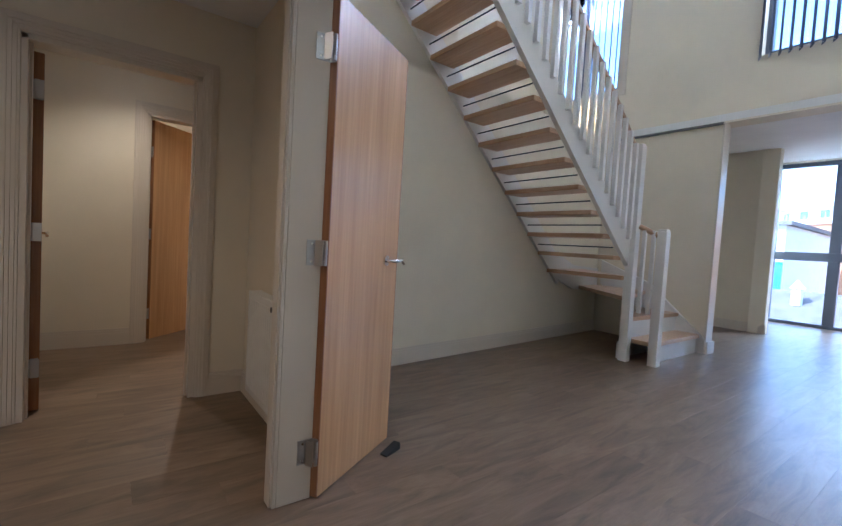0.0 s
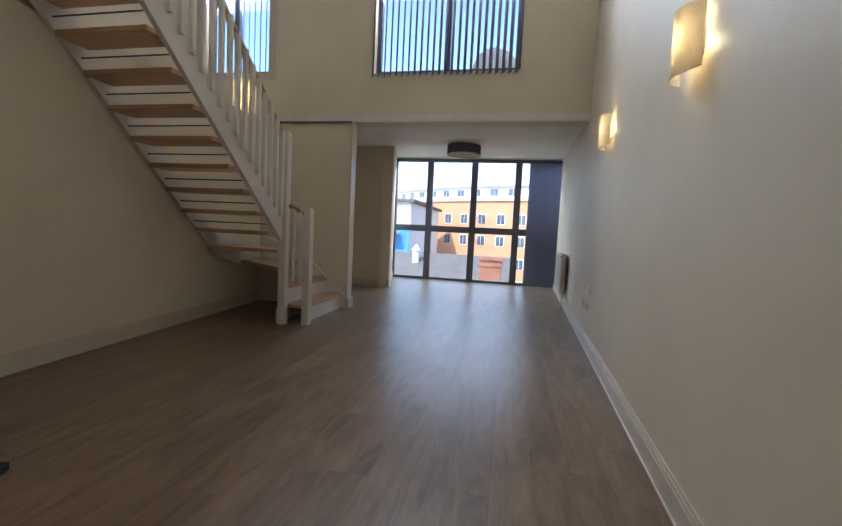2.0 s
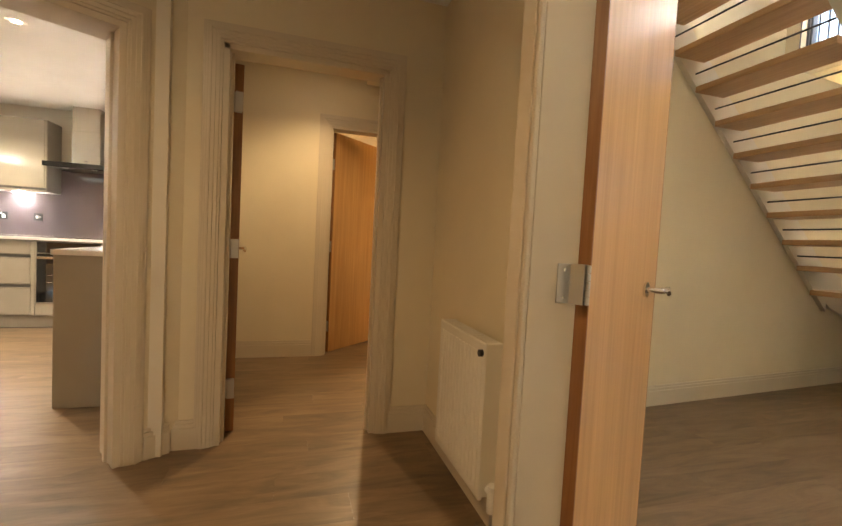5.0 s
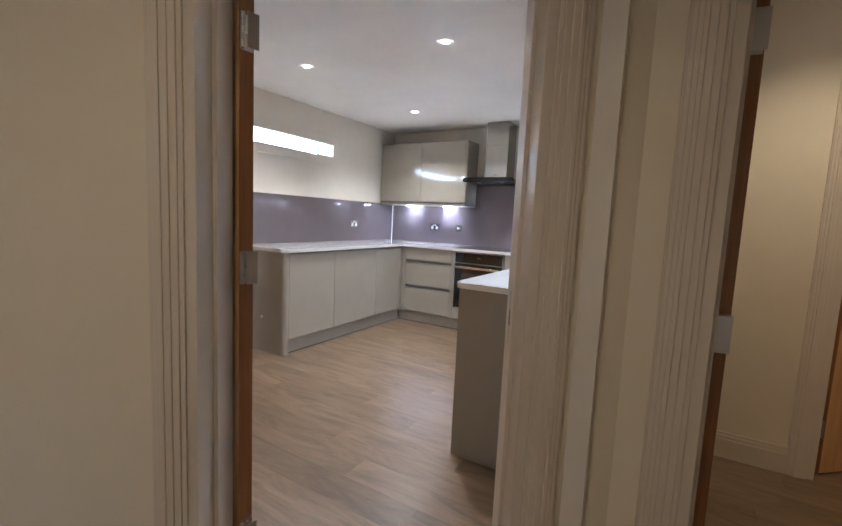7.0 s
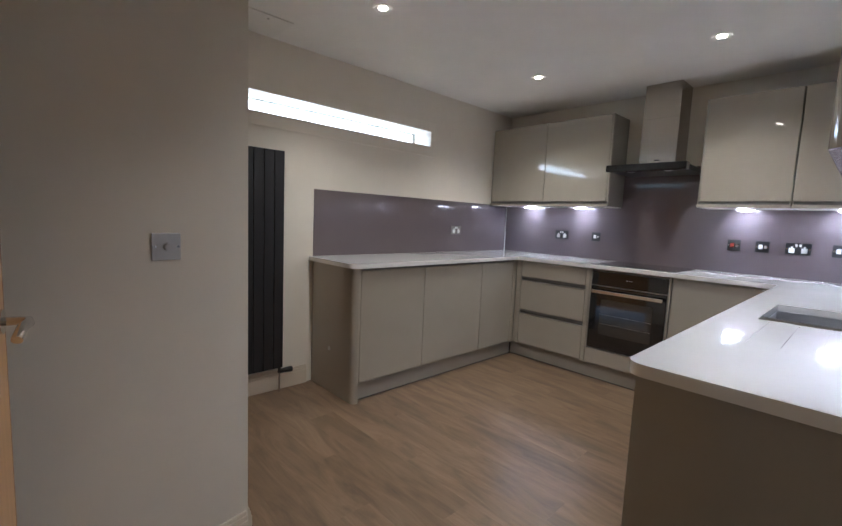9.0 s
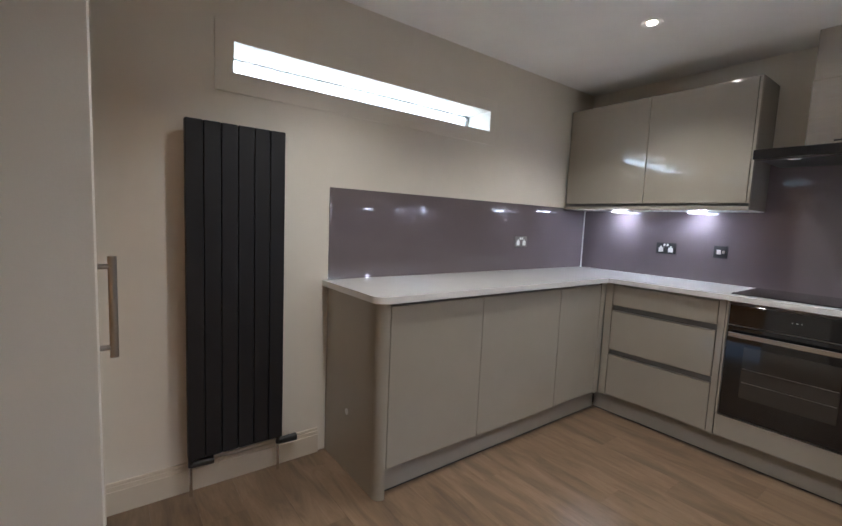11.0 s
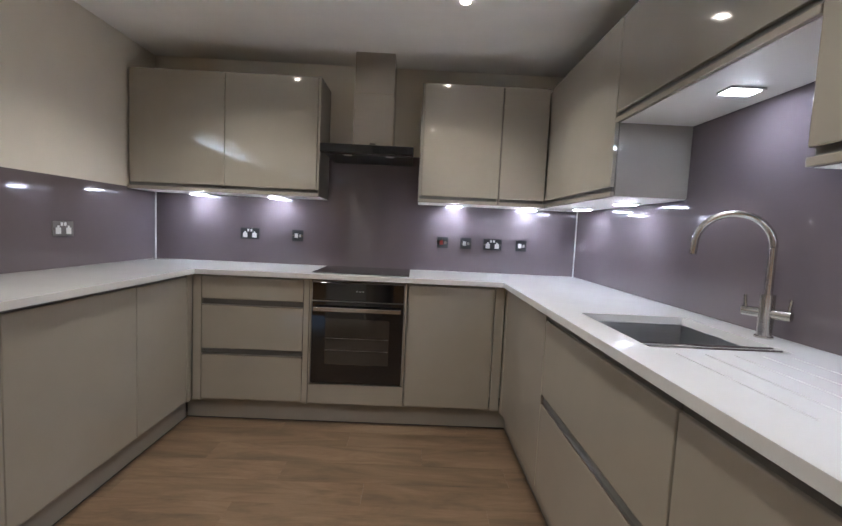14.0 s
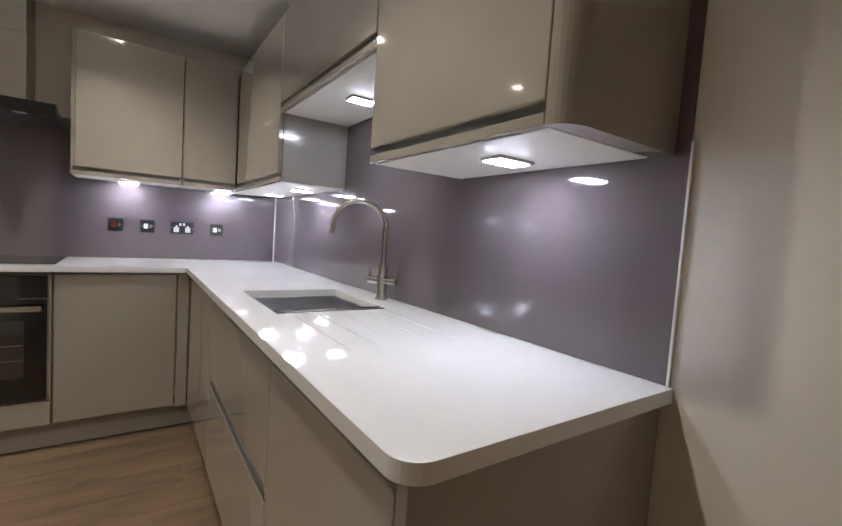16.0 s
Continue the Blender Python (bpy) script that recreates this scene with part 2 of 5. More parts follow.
def part(name, bm, material, parent=None, label="", smooth=False):
    """Link a bmesh, given in world metres, as one mesh under a thing or a part."""
    bmesh.ops.recalc_face_normals(bm, faces=bm.faces)
    o = base_of(parent)
    for v in bm.verts:
        v.co -= o
    if smooth:
        for f in bm.faces:
            f.smooth = True
        for e in bm.edges:
            if len(e.link_faces) == 2 and e.calc_face_angle() > radians(38):
                e.smooth = False
    me = bpy.data.meshes.new(name)
    bm.to_mesh(me)
    bm.free()
    me.materials.append(material)
    ob = new(name, me)
    if parent:
        ob.parent = parent
    if label:
        ob["label"] = label
    return ob


def thing(name, at, label, category, group=""):
    e = new(name)
    e.location = at
    e.empty_display_size = 0.1
    return tagged(e, label, category, group)


def B():
    return bmesh.new()


def box(name, material, parent, x0, x1, y0, y1, z0, z1, bev=0.0, label="", m=None):
    return part(name, bx(B(), x0, x1, y0, y1, z0, z1, bev, m), material, parent, label)


def setting(ob, label, category=""):
    return tagged(ob, label, category, kind="structure")


def along(p0, p1):
    """The frame of a wall that runs from p0 to p1: x along it, y to its left, z up."""
    d = (Vector(p1) - Vector(p0))
    return Matrix.Translation((p0[0], p0[1], 0)) @ Matrix.Rotation(math.atan2(d.y, d.x), 4, "Z"), d.length


def wall(name, p0, p1, thick, z0, z1, material, label, holes=()):
    """A wall whose face is the line p0-p1 and whose body lies to its left; holes: (s0, s1, z0, z1)."""
    m, n = along(p0, p1)
    bm = B()
    s = 0.0
    for a, b, lo, hi in sorted(holes):
        if a > s:
            bx(bm, s, a, 0, thick, z0, z1, 0, m)
        if lo > z0:
            bx(bm, a, b, 0, thick, z0, lo, 0, m)
        if hi < z1:
            bx(bm, a, b, 0, thick, hi, z1, 0, m)
        s = b
    if s < n:
        bx(bm, s, n, 0, thick, z0, z1, 0, m)
    return setting(part(name, bm, material), label, "wall")


def skirting(p0, p1, label="cream painted moulded skirting board", h=0.145, foot=0.0):
    """A skirting board on the face p0-p1, standing out to its right."""
    m, n = along(p0, p1)
    m = Matrix.Translation((0, 0, foot)) @ m
    bm = B()
    bx(bm, 0, n, -0.018, 0.001, 0.0, h * 0.74, 0, m)
    bx(bm, 0, n, -0.013, 0.001, h * 0.74, h * 0.88, 0, m)
    bx(bm, 0, n, -0.008, 0.001, h * 0.88, h, 0.002, m)
    return setting(part("baseboard", bm, M_TRIM), label, "skirting")


def architrave(m, s0, s1, top, side=-1, w=0.09):
    """Moulded architrave round an opening s0..s1, on the face y = 0 (side -1) of a wall frame m."""
    bm = B()
    for k, (a, b, t) in enumerate(((0.0, w, 0.012), (0.012, w - 0.006, 0.018), (0.03, w - 0.018, 0.023), (0.048, w - 0.03, 0.028))):
        y0, y1 = (-t, 0.0) if side < 0 else (0.0, t)
        bx(bm, s0 - b, s0 - a, y0, y1, 0, top + b, 0.002, m)
        bx(bm, s1 + a, s1 + b, y0, y1, 0, top + b, 0.002, m)
        bx(bm, s0 - a, s1 + a, y0, y1, top + a, top + b, 0.002, m)
    return setting(part("trim", bm, M_TRIM), "cream painted moulded architrave round the doorway", "architrave")


def lining(m, s0, s1, top, d0, d1):
    """Door lining with a stop bead through the wall's thickness."""
    bm = B()
    for a, b in ((s0 - 0.001, s0 + 0.028), (s1 - 0.028, s1 + 0.001)):
        bx(bm, a, b, d0, d1, 0, top, 0.002, m)
    bx(bm, s0, s1, d0, d1, top - 0.028, top, 0.002, m)
    mid = d0 + (d1 - d0) * 0.5
    bx(bm, s0 + 0.027, s0 + 0.04, mid - 0.02, mid + 0.01, 0, top - 0.028, 0.001, m)
    bx(bm, s1 - 0.04, s1 - 0.027, mid - 0.02, mid + 0.01, 0, top - 0.028, 0.001, m)
    return setting(part("trim", bm, M_TRIM), "cream painted timber door lining", "door frame")


# ---- floors and ceilings ----
KC, HC, UP = 2.465, 2.40, 5.6      # ceilings of kitchen and hall, top of the tall room
P_R, U, N = Vector((3.37, -4.148)), Vector((0.848, 0.530)), Vector((-0.530, 0.848))   # kitchen doorway
KT = 0.21                           # thickness of the wall round the kitchen doorway
P_L = P_R - 0.91 * U

KF = -0.10                          # the kitchen floor lies a little lower
Q0, Q1 = P_R - 2.3 * U + 0.07 * N, P_R + 0.34 * U + 0.07 * N
floor = setting(part("floor", bx(bx(prism(B(), [(1.2, -8.8), (14.3, -8.8), (14.3, -3.9), (Q1.x, -3.9), (Q1.x, Q1.y), (Q0.x, Q0.y), (1.2, Q0.y)], -0.12, -0.004), 3.45, 6.6, -3.9, -0.9, -0.12, -0.004), 6.6, 9.8, -3.9, -3.5, -0.12, -0.004), M_SUB), "grey-brown wood-effect vinyl plank floor with satin sheen", "floor")
kitchen_floor = setting(box("floor", M_SUB, None, -0.3, 3.4, -5.4, 0.3, -0.3, KF - 0.004), "brown wood-effect vinyl plank floor of the kitchen", "floor")
# Unseen cover added over both ceilings so no sun slips through their joints.
setting(box("roof", M_SUB, None, -0.7, 4.75, -8.7, 0.4, 2.72, 2.8), "unseen deck added above the hall and kitchen to keep the sun out", "roof")
setting(box("ceiling", M_CEIL, None, -0.3, 3.5, -5.4, 0.3, KC, KC + 0.1), "white painted kitchen ceiling with downlights", "ceiling")
setting(part("ceiling", prism(B(), [(1.6, -5.2), (2.5, -4.62), (3.3, -4.1), (3.45, -3.95), (4.95, -3.95), (4.95, -5.3), (4.7, -5.3), (4.7, -8.3), (1.6, -8.3)], HC, HC + 0.05), M_CEIL), "cream painted hall ceiling", "ceiling")
setting(box("ceiling", M_CEIL, None, 3.45, 6.4, -3.83, -1.0, 2.58, 2.65), "white painted ceiling of the inner hall", "ceiling")
setting(box("ceiling", M_CEIL, None, 4.6, 9.8, -8.6, -2.4, UP, UP + 0.1), "white ceiling high above the tall living room", "ceiling")
bm = B()
m_soffit = Matrix.Translation((9.6, 0, 2.62)) @ Matrix.Rotation(-math.atan2(0.31, 4.5), 4, "Y")
bx(bm, 0, 4.75, -8.7, -4.0, 0, 0.08, 0, m_soffit)
setting(part("ceiling", bm, M_CEIL), "white sloping ceiling of the window bay", "ceiling")

# ---- kitchen walls ----
SW = (-3.06, -1.31, 1.95, 2.09)
wall("wall_west", (0, -3.72), (0, 0.2), 0.3, KF, KC, M_KWALL, "warm white kitchen wall with a high strip window", [(SW[0] + 3.72, SW[1] + 3.72, SW[2], SW[3])])
wall("wall_north", (0, 0), (3.32, 0), 0.2, KF, KC, M_KWALL, "warm white kitchen wall behind the cooker")
wall("wall_east", (3.32, 0), (3.32, -4.09), 0.2, KF, KC, M_KWALL, "warm white kitchen wall behind the sink")
wall("wall_cupboard", (1.40, -3.6), (0.0, -3.6), 0.12, KF, KC, M_KWALL, "warm white kitchen wall with a timber door", [(0.54, 1.32, KF, 2.0)])
wall("wall_switch", (1.71, -5.2), (1.40, -3.6), 0.12, KF, KC, M_KWALL, "plain warm white wall beside the kitchen door")
m_kd, _ = along(P_R - 1.6 * U, P_R)
S0, S1 = 1.6 - 0.91, 1.6
wall("wall_kitchen_door", P_R - 2.2 * U, P_R + 0.26 * U, KT, -0.12, 2.6, M_WALL, "cream hall wall with the kitchen doorway", [(S0 + 0.6, S1 + 0.6, -0.12, 1.96)])
architrave(m_kd, S0, S1, 1.96)
lining(m_kd, S0, S1, 1.96, -0.004, KT + 0.004)
skirting((1.68, -5.05), (1.402, -3.61), foot=KF)
skirting((1.40, -3.6), (0.9, -3.6), foot=KF)
skirting((0, -3.6), (0, -2.6), foot=KF)
skirting((3.32, -3.2), (3.32, -4.0), foot=KF)
skirting(P_R + 0.09 * U, P_R + 0.2 * U)
skirting(P_R - 1.6 * U, P_L - 0.09 * U)

# ---- hall walls ----
EY = -4.02
wall("wall_end", (3.42, EY), (4.95, EY), 0.12, 0, HC, M_WALL, "cream hall end wall with an open doorway", [(0.315, 1.135, 0, 2.0)])
m_ed, _ = along((3.42, EY), (4.95, EY))
architrave(m_ed, 0.315, 1.135, 2.0)
lining(m_ed, 0.315, 1.135, 2.0, -0.004, 0.124)
skirting((4.62, EY), (4.86, EY))
skirting((3.5, EY), (3.67, EY))
wall("wall_radiator", (4.86, EY + 0.1), (4.86, -5.24), 0.1, 0, UP, M_WALL, "cream hall wall behind the radiator")
skirting((4.86, EY), (4.86, -5.29))
setting(box("wall_return", M_WALL, None, 4.69, 4.835, -5.345, -5.302, 0, HC), "cream return beside the living room door frame", "wall")
# Hidden filler added behind the frame; it stops a streak of light on the door.
setting(box("wall_return_back", M_WALL, None, 4.80, 4.895, -5.301, -5.241, 0, HC), "hidden cream block added to stop light leaking behind the living room door frame", "wall")
setting(box("wall_header", M_WALL, None, 4.66, 4.82, -8.1, -5.33, 2.03, UP), "cream wall above the wide living room opening", "wall")
setting(box("trim", M_TRIM, None, 4.645, 4.785, -5.402, -5.346, 0, 2.03, 0.003), "cream painted door frame with moulded edge", "door frame")
setting(box("trim", M_TRIM, None, 4.63, 4.645, -5.402, -5.315, 0, 2.1, 0.004), "cream painted moulded architrave of the living room door", "architrave")
setting(box("trim", M_TRIM, None, 4.622, 4.63, -5.39, -5.33, 0, 2.1, 0.003), "cream painted architrave moulding", "architrave")
q = P_R - 1.6 * U
wall("wall_hall_west", (q.x + 0.02, -8.15), (q.x + 0.02, q.y + 0.1), 0.12, 0, HC, M_WALL, "plain cream hall wall")
wall("wall_inner_far", (3.5, -2.38), (6.4, -2.38), 0.12, 0, 2.58, M_WALL, "cream wall of the inner hall with a doorway", [(0.87, 1.66, 0, 2.09)])
m_in, _ = along((3.5, -2.38), (6.4, -2.38))
architrave(m_in, 0.87, 1.66, 2.09)
lining(m_in, 0.87, 1.66, 2.09, -0.004, 0.124)
skirting((3.5, -2.38), (4.28, -2.38))
skirting((5.3, -2.38), (6.4, -2.38))
wall("wall_inner_east", (6.3, -2.4), (6.3, -3.9), 0.1, 0, 2.58, M_WALL, "plain cream wall of the inner hall")
wall("wall_beyond", (3.5, -1.05), (6.6, -1.05), 0.1, 0, 2.58, M_WALL, "plain cream wall of the room beyond")
wall("wall_beyond_east", (6.3, -1.0), (6.3, -2.3), 0.1, 0, 2.58, M_WALL, "plain cream side wall of the room beyond")

# ---- living room walls ----
LA, LB = (4.90, -4.07), (9.6, -3.71)
RA, RB = (2.2, -7.94), (14.3, -8.39)
LM = (LA[0] + 1.75, LA[1] + 1.75 * (LB[1] - LA[1]) / (LB[0] - LA[0]))
wall("wall_stairs", LA, LM, 0.12, 0, UP, M_WALL, "tall cream living room wall beside the stairs")
wall("wall_under_stairs", LM, LB, 0.12, 0, 2.62, M_WALL, "cream living room wall under the open stairs")
skirting((5.0, -4.063), LB)
wall("wall_sconces", RB, RA, 0.2, 0, UP, M_WALL, "tall cream living room wall with wall lights")
skirting((14.1, -8.383), (2.3, -7.945), "cream skirting board with a white caulked foot")
m_, n_ = along((14.1, -8.383), (2.3, -7.945))
setting(part("trim", bx(B(), 0, n_, -0.026, -0.0185, 0.0, 0.009, 0.001, m_), M_WPLASTIC), "thin white sealant line along the skirting foot", "sealant")
wall("wall_partition", (9.6, -3.6), (9.6, -5.10), 0.12, 0, 2.60, M_WALL, "cream partition beside the bottom stairs")
# The dark grey puts the shadow line at the partition's top into the colour.
setting(box("trim", M_GROOVE, None, 9.575, 9.6, -5.10, -3.9, 2.585, 2.612, 0.003), "thin dark strip painted as a shadow line on the partition", "ledge")
UWIN = (-7.33, -5.38, 3.25, 5.3)
WIN2 = (-3.80, -2.75, 3.30, 5.3)
y0 = -2.4
wall("wall_upper", (9.6, y0), (9.6, -8.35), 0.25, 2.6, UP, M_WALL, "cream upper wall with tall windows above the bay",
     [(y0 - WIN2[1], y0 - WIN2[0], WIN2[2], WIN2[3]), (y0 - UWIN[1], y0 - UWIN[0], UWIN[2], UWIN[3])])
wall("wall_gallery", (4.7, -2.6), (9.7, -2.6), 0.15, 2.6, UP, M_WALL, "plain cream wall beside the upper landing")
setting(part("ledge", prism(B(), [(4.66, -2.6), (4.66, -4.08), (4.9, -4.07), (9.6, -3.71), (9.6, -2.6)], 2.55, 2.625), M_WALL), "cream ledge above the stair wall", "ledge")
setting(box("wall_over_hall", M_WALL, None, 4.66, 4.82, -5.3, -2.5, 2.45, UP), "plain cream wall above the hall", "wall")
wall("wall_bay", (9.72, -4.2), (12.1, -4.2), 0.2, 0, 3.1, M_WALL, "cream side wall of the window bay")
wall("wall_column", (12.1, -4.1), (12.1, -5.0), 0.15, 0, 3.1, M_WALL, "cream face of the pier beside the bay window")
wall("wall_reveal", (12.1, -5.0), (14.3, -4.46), 0.2, 0, 3.1, M_WALL, "cream reveal of the bay window")
skirting((12.1, -4.2), (12.1, -5.0))
skirting((12.09, -5.0), (14.1, -4.51))
setting(box("wall_bay_head", M_WALL, None, 14.02, 14.3, -8.7, -4.2, 2.9, 3.3), "cream wall strip over the bay window", "wall")
setting(box("wall_partition_end", M_TRIM, None, 9.57, 9.74, -5.118, -5.098, 0, 2.60, 0.002), "white corner bead of the partition", "trim")
bm = bx(bx(B(), 9.56, 9.76, -5.14, -5.098, 0, 0.14, 0.003), 9.555, 9.6, -5.09, -4.98, 0, 0.155, 0.003)
setting(part("baseboard", bm, M_TRIM), "cream skirting returned round the partition end", "skirting")

# ---- doors ----
def rosette_handle(parent, p, out, along_dir, material=M_CHROME):
    """A lever handle on a round rose at p; out: away from the leaf; along_dir: where the lever points."""
    p, out, a = Vector(p), Vector(out).normalized(), Vector(along_dir).normalized()
    hd = part("handle", cyl(B(), p, p + out * 0.008, 0.026, n=28), material, parent, "satin lever handle on a round rose", True)
    pts = [p, p + out * 0.03, p + out * 0.048 + a * 0.008, p + out * 0.052 + a * 0.03, p + out * 0.05 + a * 0.08 + Vector((0, 0, 0.004)), p + out * 0.046 + a * 0.115 - Vector((0, 0, 0.014))]
    part("lever", tube(B(), pts, 0.0095), material, hd, "", True)
    return hd


def door_leaf(name, hinge, end, label, top=1.96, thick=0.044, side=1, handles=(1,), hinge_z=(0.25, 1.0, 1.76), handle_z=0.98, inset=0.06, lever=-1):
    """A flush veneered leaf from its hinge line to its free edge; side: on which side of that line the body lies."""
    h, e = Vector((hinge[0], hinge[1], 0)), Vector((end[0], end[1], 0))
    m, n = along(h, e)
    y0, y1 = (0, thick) if side > 0 else (-thick, 0)
    d = thing(name, (h.x, h.y, 0.008), label, "door")
    box("leaf", M_DOOR, d, 0.006, n - 0.006, y0, y1, 0.008, top, 0.001, "", m)
    bm = bx(B(), 0.0, 0.006, y0, y1, 0.008, top, 0.001, m)
    part("hinge_edge", bm, M_LIP, d, "dark hardwood edge lipping")
    part("lock_edge", bx(B(), n - 0.006, n, y0, y1, 0.008, top, 0.001, m), M_LIP, d, "dark hardwood edge lipping")
    r = m.to_3x3()
    for z in hinge_z:
        bm = bx(B(), -0.003, -0.0005, y0 + 0.004, y1 - 0.004, z - 0.05, z + 0.05, 0.0008, m)
        bx(bm, -0.034, -0.031, y0 + 0.002, y1 - 0.006, z - 0.05, z + 0.05, 0.0008, m)
        k = y1 if side < 0 else y0
        hg = part("hinge", bm, M_SATIN, d, "steel butt hinge")
        bm = B()
        for j in range(5):
            cyl(bm, m @ Vector((-0.016, k, z - 0.05 + 0.02 * j)), m @ Vector((-0.016, k, z - 0.0315 + 0.02 * j)), 0.0075, n=14)
        part("knuckle", bm, M_SATIN, hg, "", True)
        for j in (-0.035, 0.0, 0.035):
            c = (y0 + y1) / 2 + (0.008 if j == 0 else -0.004)
            part("screw", cyl(B(), m @ Vector((-0.003, c, z + j)), m @ Vector((-0.0042, c, z + j)), 0.0045, n=12), M_CHROME, hg)
    for s in handles:
        p = m @ Vector((n - inset, y1 if s > 0 else y0, handle_z))
        rosette_handle(d, p, r @ Vector((0, s, 0)), r @ Vector((lever, 0, 0)))
    return d


strike = thing("strike_plate", (*(P_R + 0.16 * N - 0.03 * U), 0.98), "steel strike plate let into the kitchen door lining", "strike plate")
m_st = Matrix.Translation((P_R.x, P_R.y, 0)) @ Matrix.Rotation(math.atan2(U.y, U.x), 4, "Z")
box("plate", M_SATIN, strike, -0.0305, -0.0275, 0.145, 0.172, 0.90, 1.06, 0.0008, "", m_st)
box("keep", M_BLACK, strike, -0.0312, -0.0300, 0.152, 0.165, 0.955, 1.005, 0, "dark latch hole", m_st)
living_door = door_leaf("living_room_door", (4.80, -5.43), (5.335, -5.115), "open flush ash-veneered door of the living room", top=2.0, side=1, inset=0.13, lever=1, handles=(-1,), hinge_z=(0.2, 1.0, 1.79), handle_z=0.965)
for z in (0.2, 1.0, 1.79):
    plate_ = box("jamb_hinge", M_SATIN, living_door, 4.722, 4.784, -5.4055, -5.4025, z - 0.05, z + 0.05, 0.0008, "steel hinge leaf on the frame")
    for j in (-0.035, 0.0, 0.035):
        part("screw", cyl(B(), (4.742 + 0.015 * (j == 0), -5.4055, z + j), (4.742 + 0.015 * (j == 0), -5.4068, z + j), 0.0045, n=12), M_CHROME, plate_)
kh = P_L + 0.05 * U + KT * N
door_leaf("kitchen_door", (kh.x, kh.y), (kh.x - 0.80 * 0.9885, kh.y + 0.80 * 0.151), "open flush ash-veneered kitchen door with steel hinges", side=-1, handles=(-1, 1), hinge_z=(0.2, 1.09, 1.78), handle_z=1.0)
door_leaf("inner_hall_door", (3.768, -3.88), (3.672, -3.13), "open flush ash-veneered door to the inner hall", side=-1, handles=(-1,))
door_leaf("room_door", (4.405, -2.262), (4.955, -1.77), "half-open flush ash-veneered door", top=2.05, side=-1, handles=(-1,))
cup = door_leaf("cupboard_door", (0.085, -3.616), (0.855, -3.616), "closed flush ash-veneered cupboard door", side=-1, handles=(), hinge_z=(0.25, 1.08, 1.8))
bm = B()
cyl(bm, (0.74, -3.566, 0.84), (0.74, -3.566, 1.14), 0.011)
for z in (0.87, 1.11):
    cyl(bm, (0.74, -3.618, z), (0.74, -3.566, z), 0.008)
part("pull_bar", bm, M_SATIN, cup, "steel pull bar", True)
stop = thing("door_stop", (5.22, -5.265, 0), "small black rubber door wedge on the floor", "door stop")
bm = prism(B(), [(0, 0), (0.11, 0), (0.11, 0.034), (0.0, 0.008)], -0.02, 0.02, Matrix.Translation((5.22, -5.265, 0.0)) @ Matrix.Rotation(radians(20), 4, "Z") @ Matrix.Rotation(radians(90), 4, "X"))
part("wedge", bm, M_BLACK, stop)


# ---- electrical plates and lamps ----
def plate(name, p, normal, w, h, label, parts, face=M_BLACK, category="socket"):
    """A wall plate centred at p facing normal; parts: (name, u, v, width, height, material)."""
    n = Vector(normal)
    m = Matrix.Translation(p) @ n.to_track_quat("Y", "Z").to_matrix().to_4x4()
    t = thing(name, p, label, category)
    box("faceplate", face, t, -w / 2, w / 2, 0.0, 0.006, -h / 2, h / 2, 0.0015, "", m)
    for k, u, v, a, b, mat in parts:
        box(k, mat, t, u - a / 2, u + a / 2, 0.004, 0.0095, v - b / 2, v + b / 2, 0.001, "", m)
    for s in (-1, 1):
        part("screw", cyl(B(), m @ Vector((s * (w / 2 - 0.009), 0.005, 0)), m @ Vector((s * (w / 2 - 0.009), 0.0072, 0)), 0.0035, n=12), M_CHROME, t)
    return t


def double_socket(p, normal, label, face=M_BLACK, insert=M_WPLASTIC):
    ps = []
    for s in (-1, 1):
        ps += [("outlet", s * 0.036, -0.012, 0.034, 0.036, insert), ("rocker", s * 0.012, 0.026, 0.014, 0.02, insert),
               ("earth_slot", s * 0.036, 0.012, 0.012, 0.012, insert)]
    return plate("double_socket", p, normal, 0.146, 0.086, label, ps, face)


def switch_plate(p, normal, label, rocker, face=M_BLACK, name="fused_switch"):
    return plate(name, p, normal, 0.086, 0.086, label, [("rocker", 0.010, 0, 0.026, 0.034, rocker), ("insert", -0.02, 0, 0.016, 0.022, M_SATIN)], face, "switch")


for x, lab in ((0.742, "black double socket with white inserts on the mauve splashback"), (2.652, "black double socket with white inserts on the mauve splashback")):
    double_socket((x, -0.0065, 1.148), (0, -1, 0), lab)
double_socket((0.0065, -0.888, 1.148), (1, 0, 0), "steel double socket with white inserts on the mauve splashback", M_PEWTER)
for x in (1.115, 2.44, 2.88):
    switch_plate((x, -0.0065, 1.148), (0, -1, 0), "small black fused switch on the mauve splashback", M_WPLASTIC)
switch_plate((2.257, -0.0065, 1.148), (0, -1, 0), "black cooker switch with a red rocker", M_RED, name="cooker_switch")
sp = Vector((1.4555, -3.887, 1.125))
sw = plate("light_switch", sp, (0.982, 0.190, 0), 0.088, 0.088, "brushed steel dimmer switch on the white wall", [], M_SATIN, "switch")
part("dimmer_knob", cyl(B(), sp + Vector((0.005, 0.001, 0)), sp + Vector((0.022, 0.004, 0)), 0.012, n=24), M_SATIN, sw, "round dimmer knob", True)


def wall_y(x):
    return RA[1] + (x - RA[0]) * (RB[1] - RA[1]) / (RB[0] - RA[0])


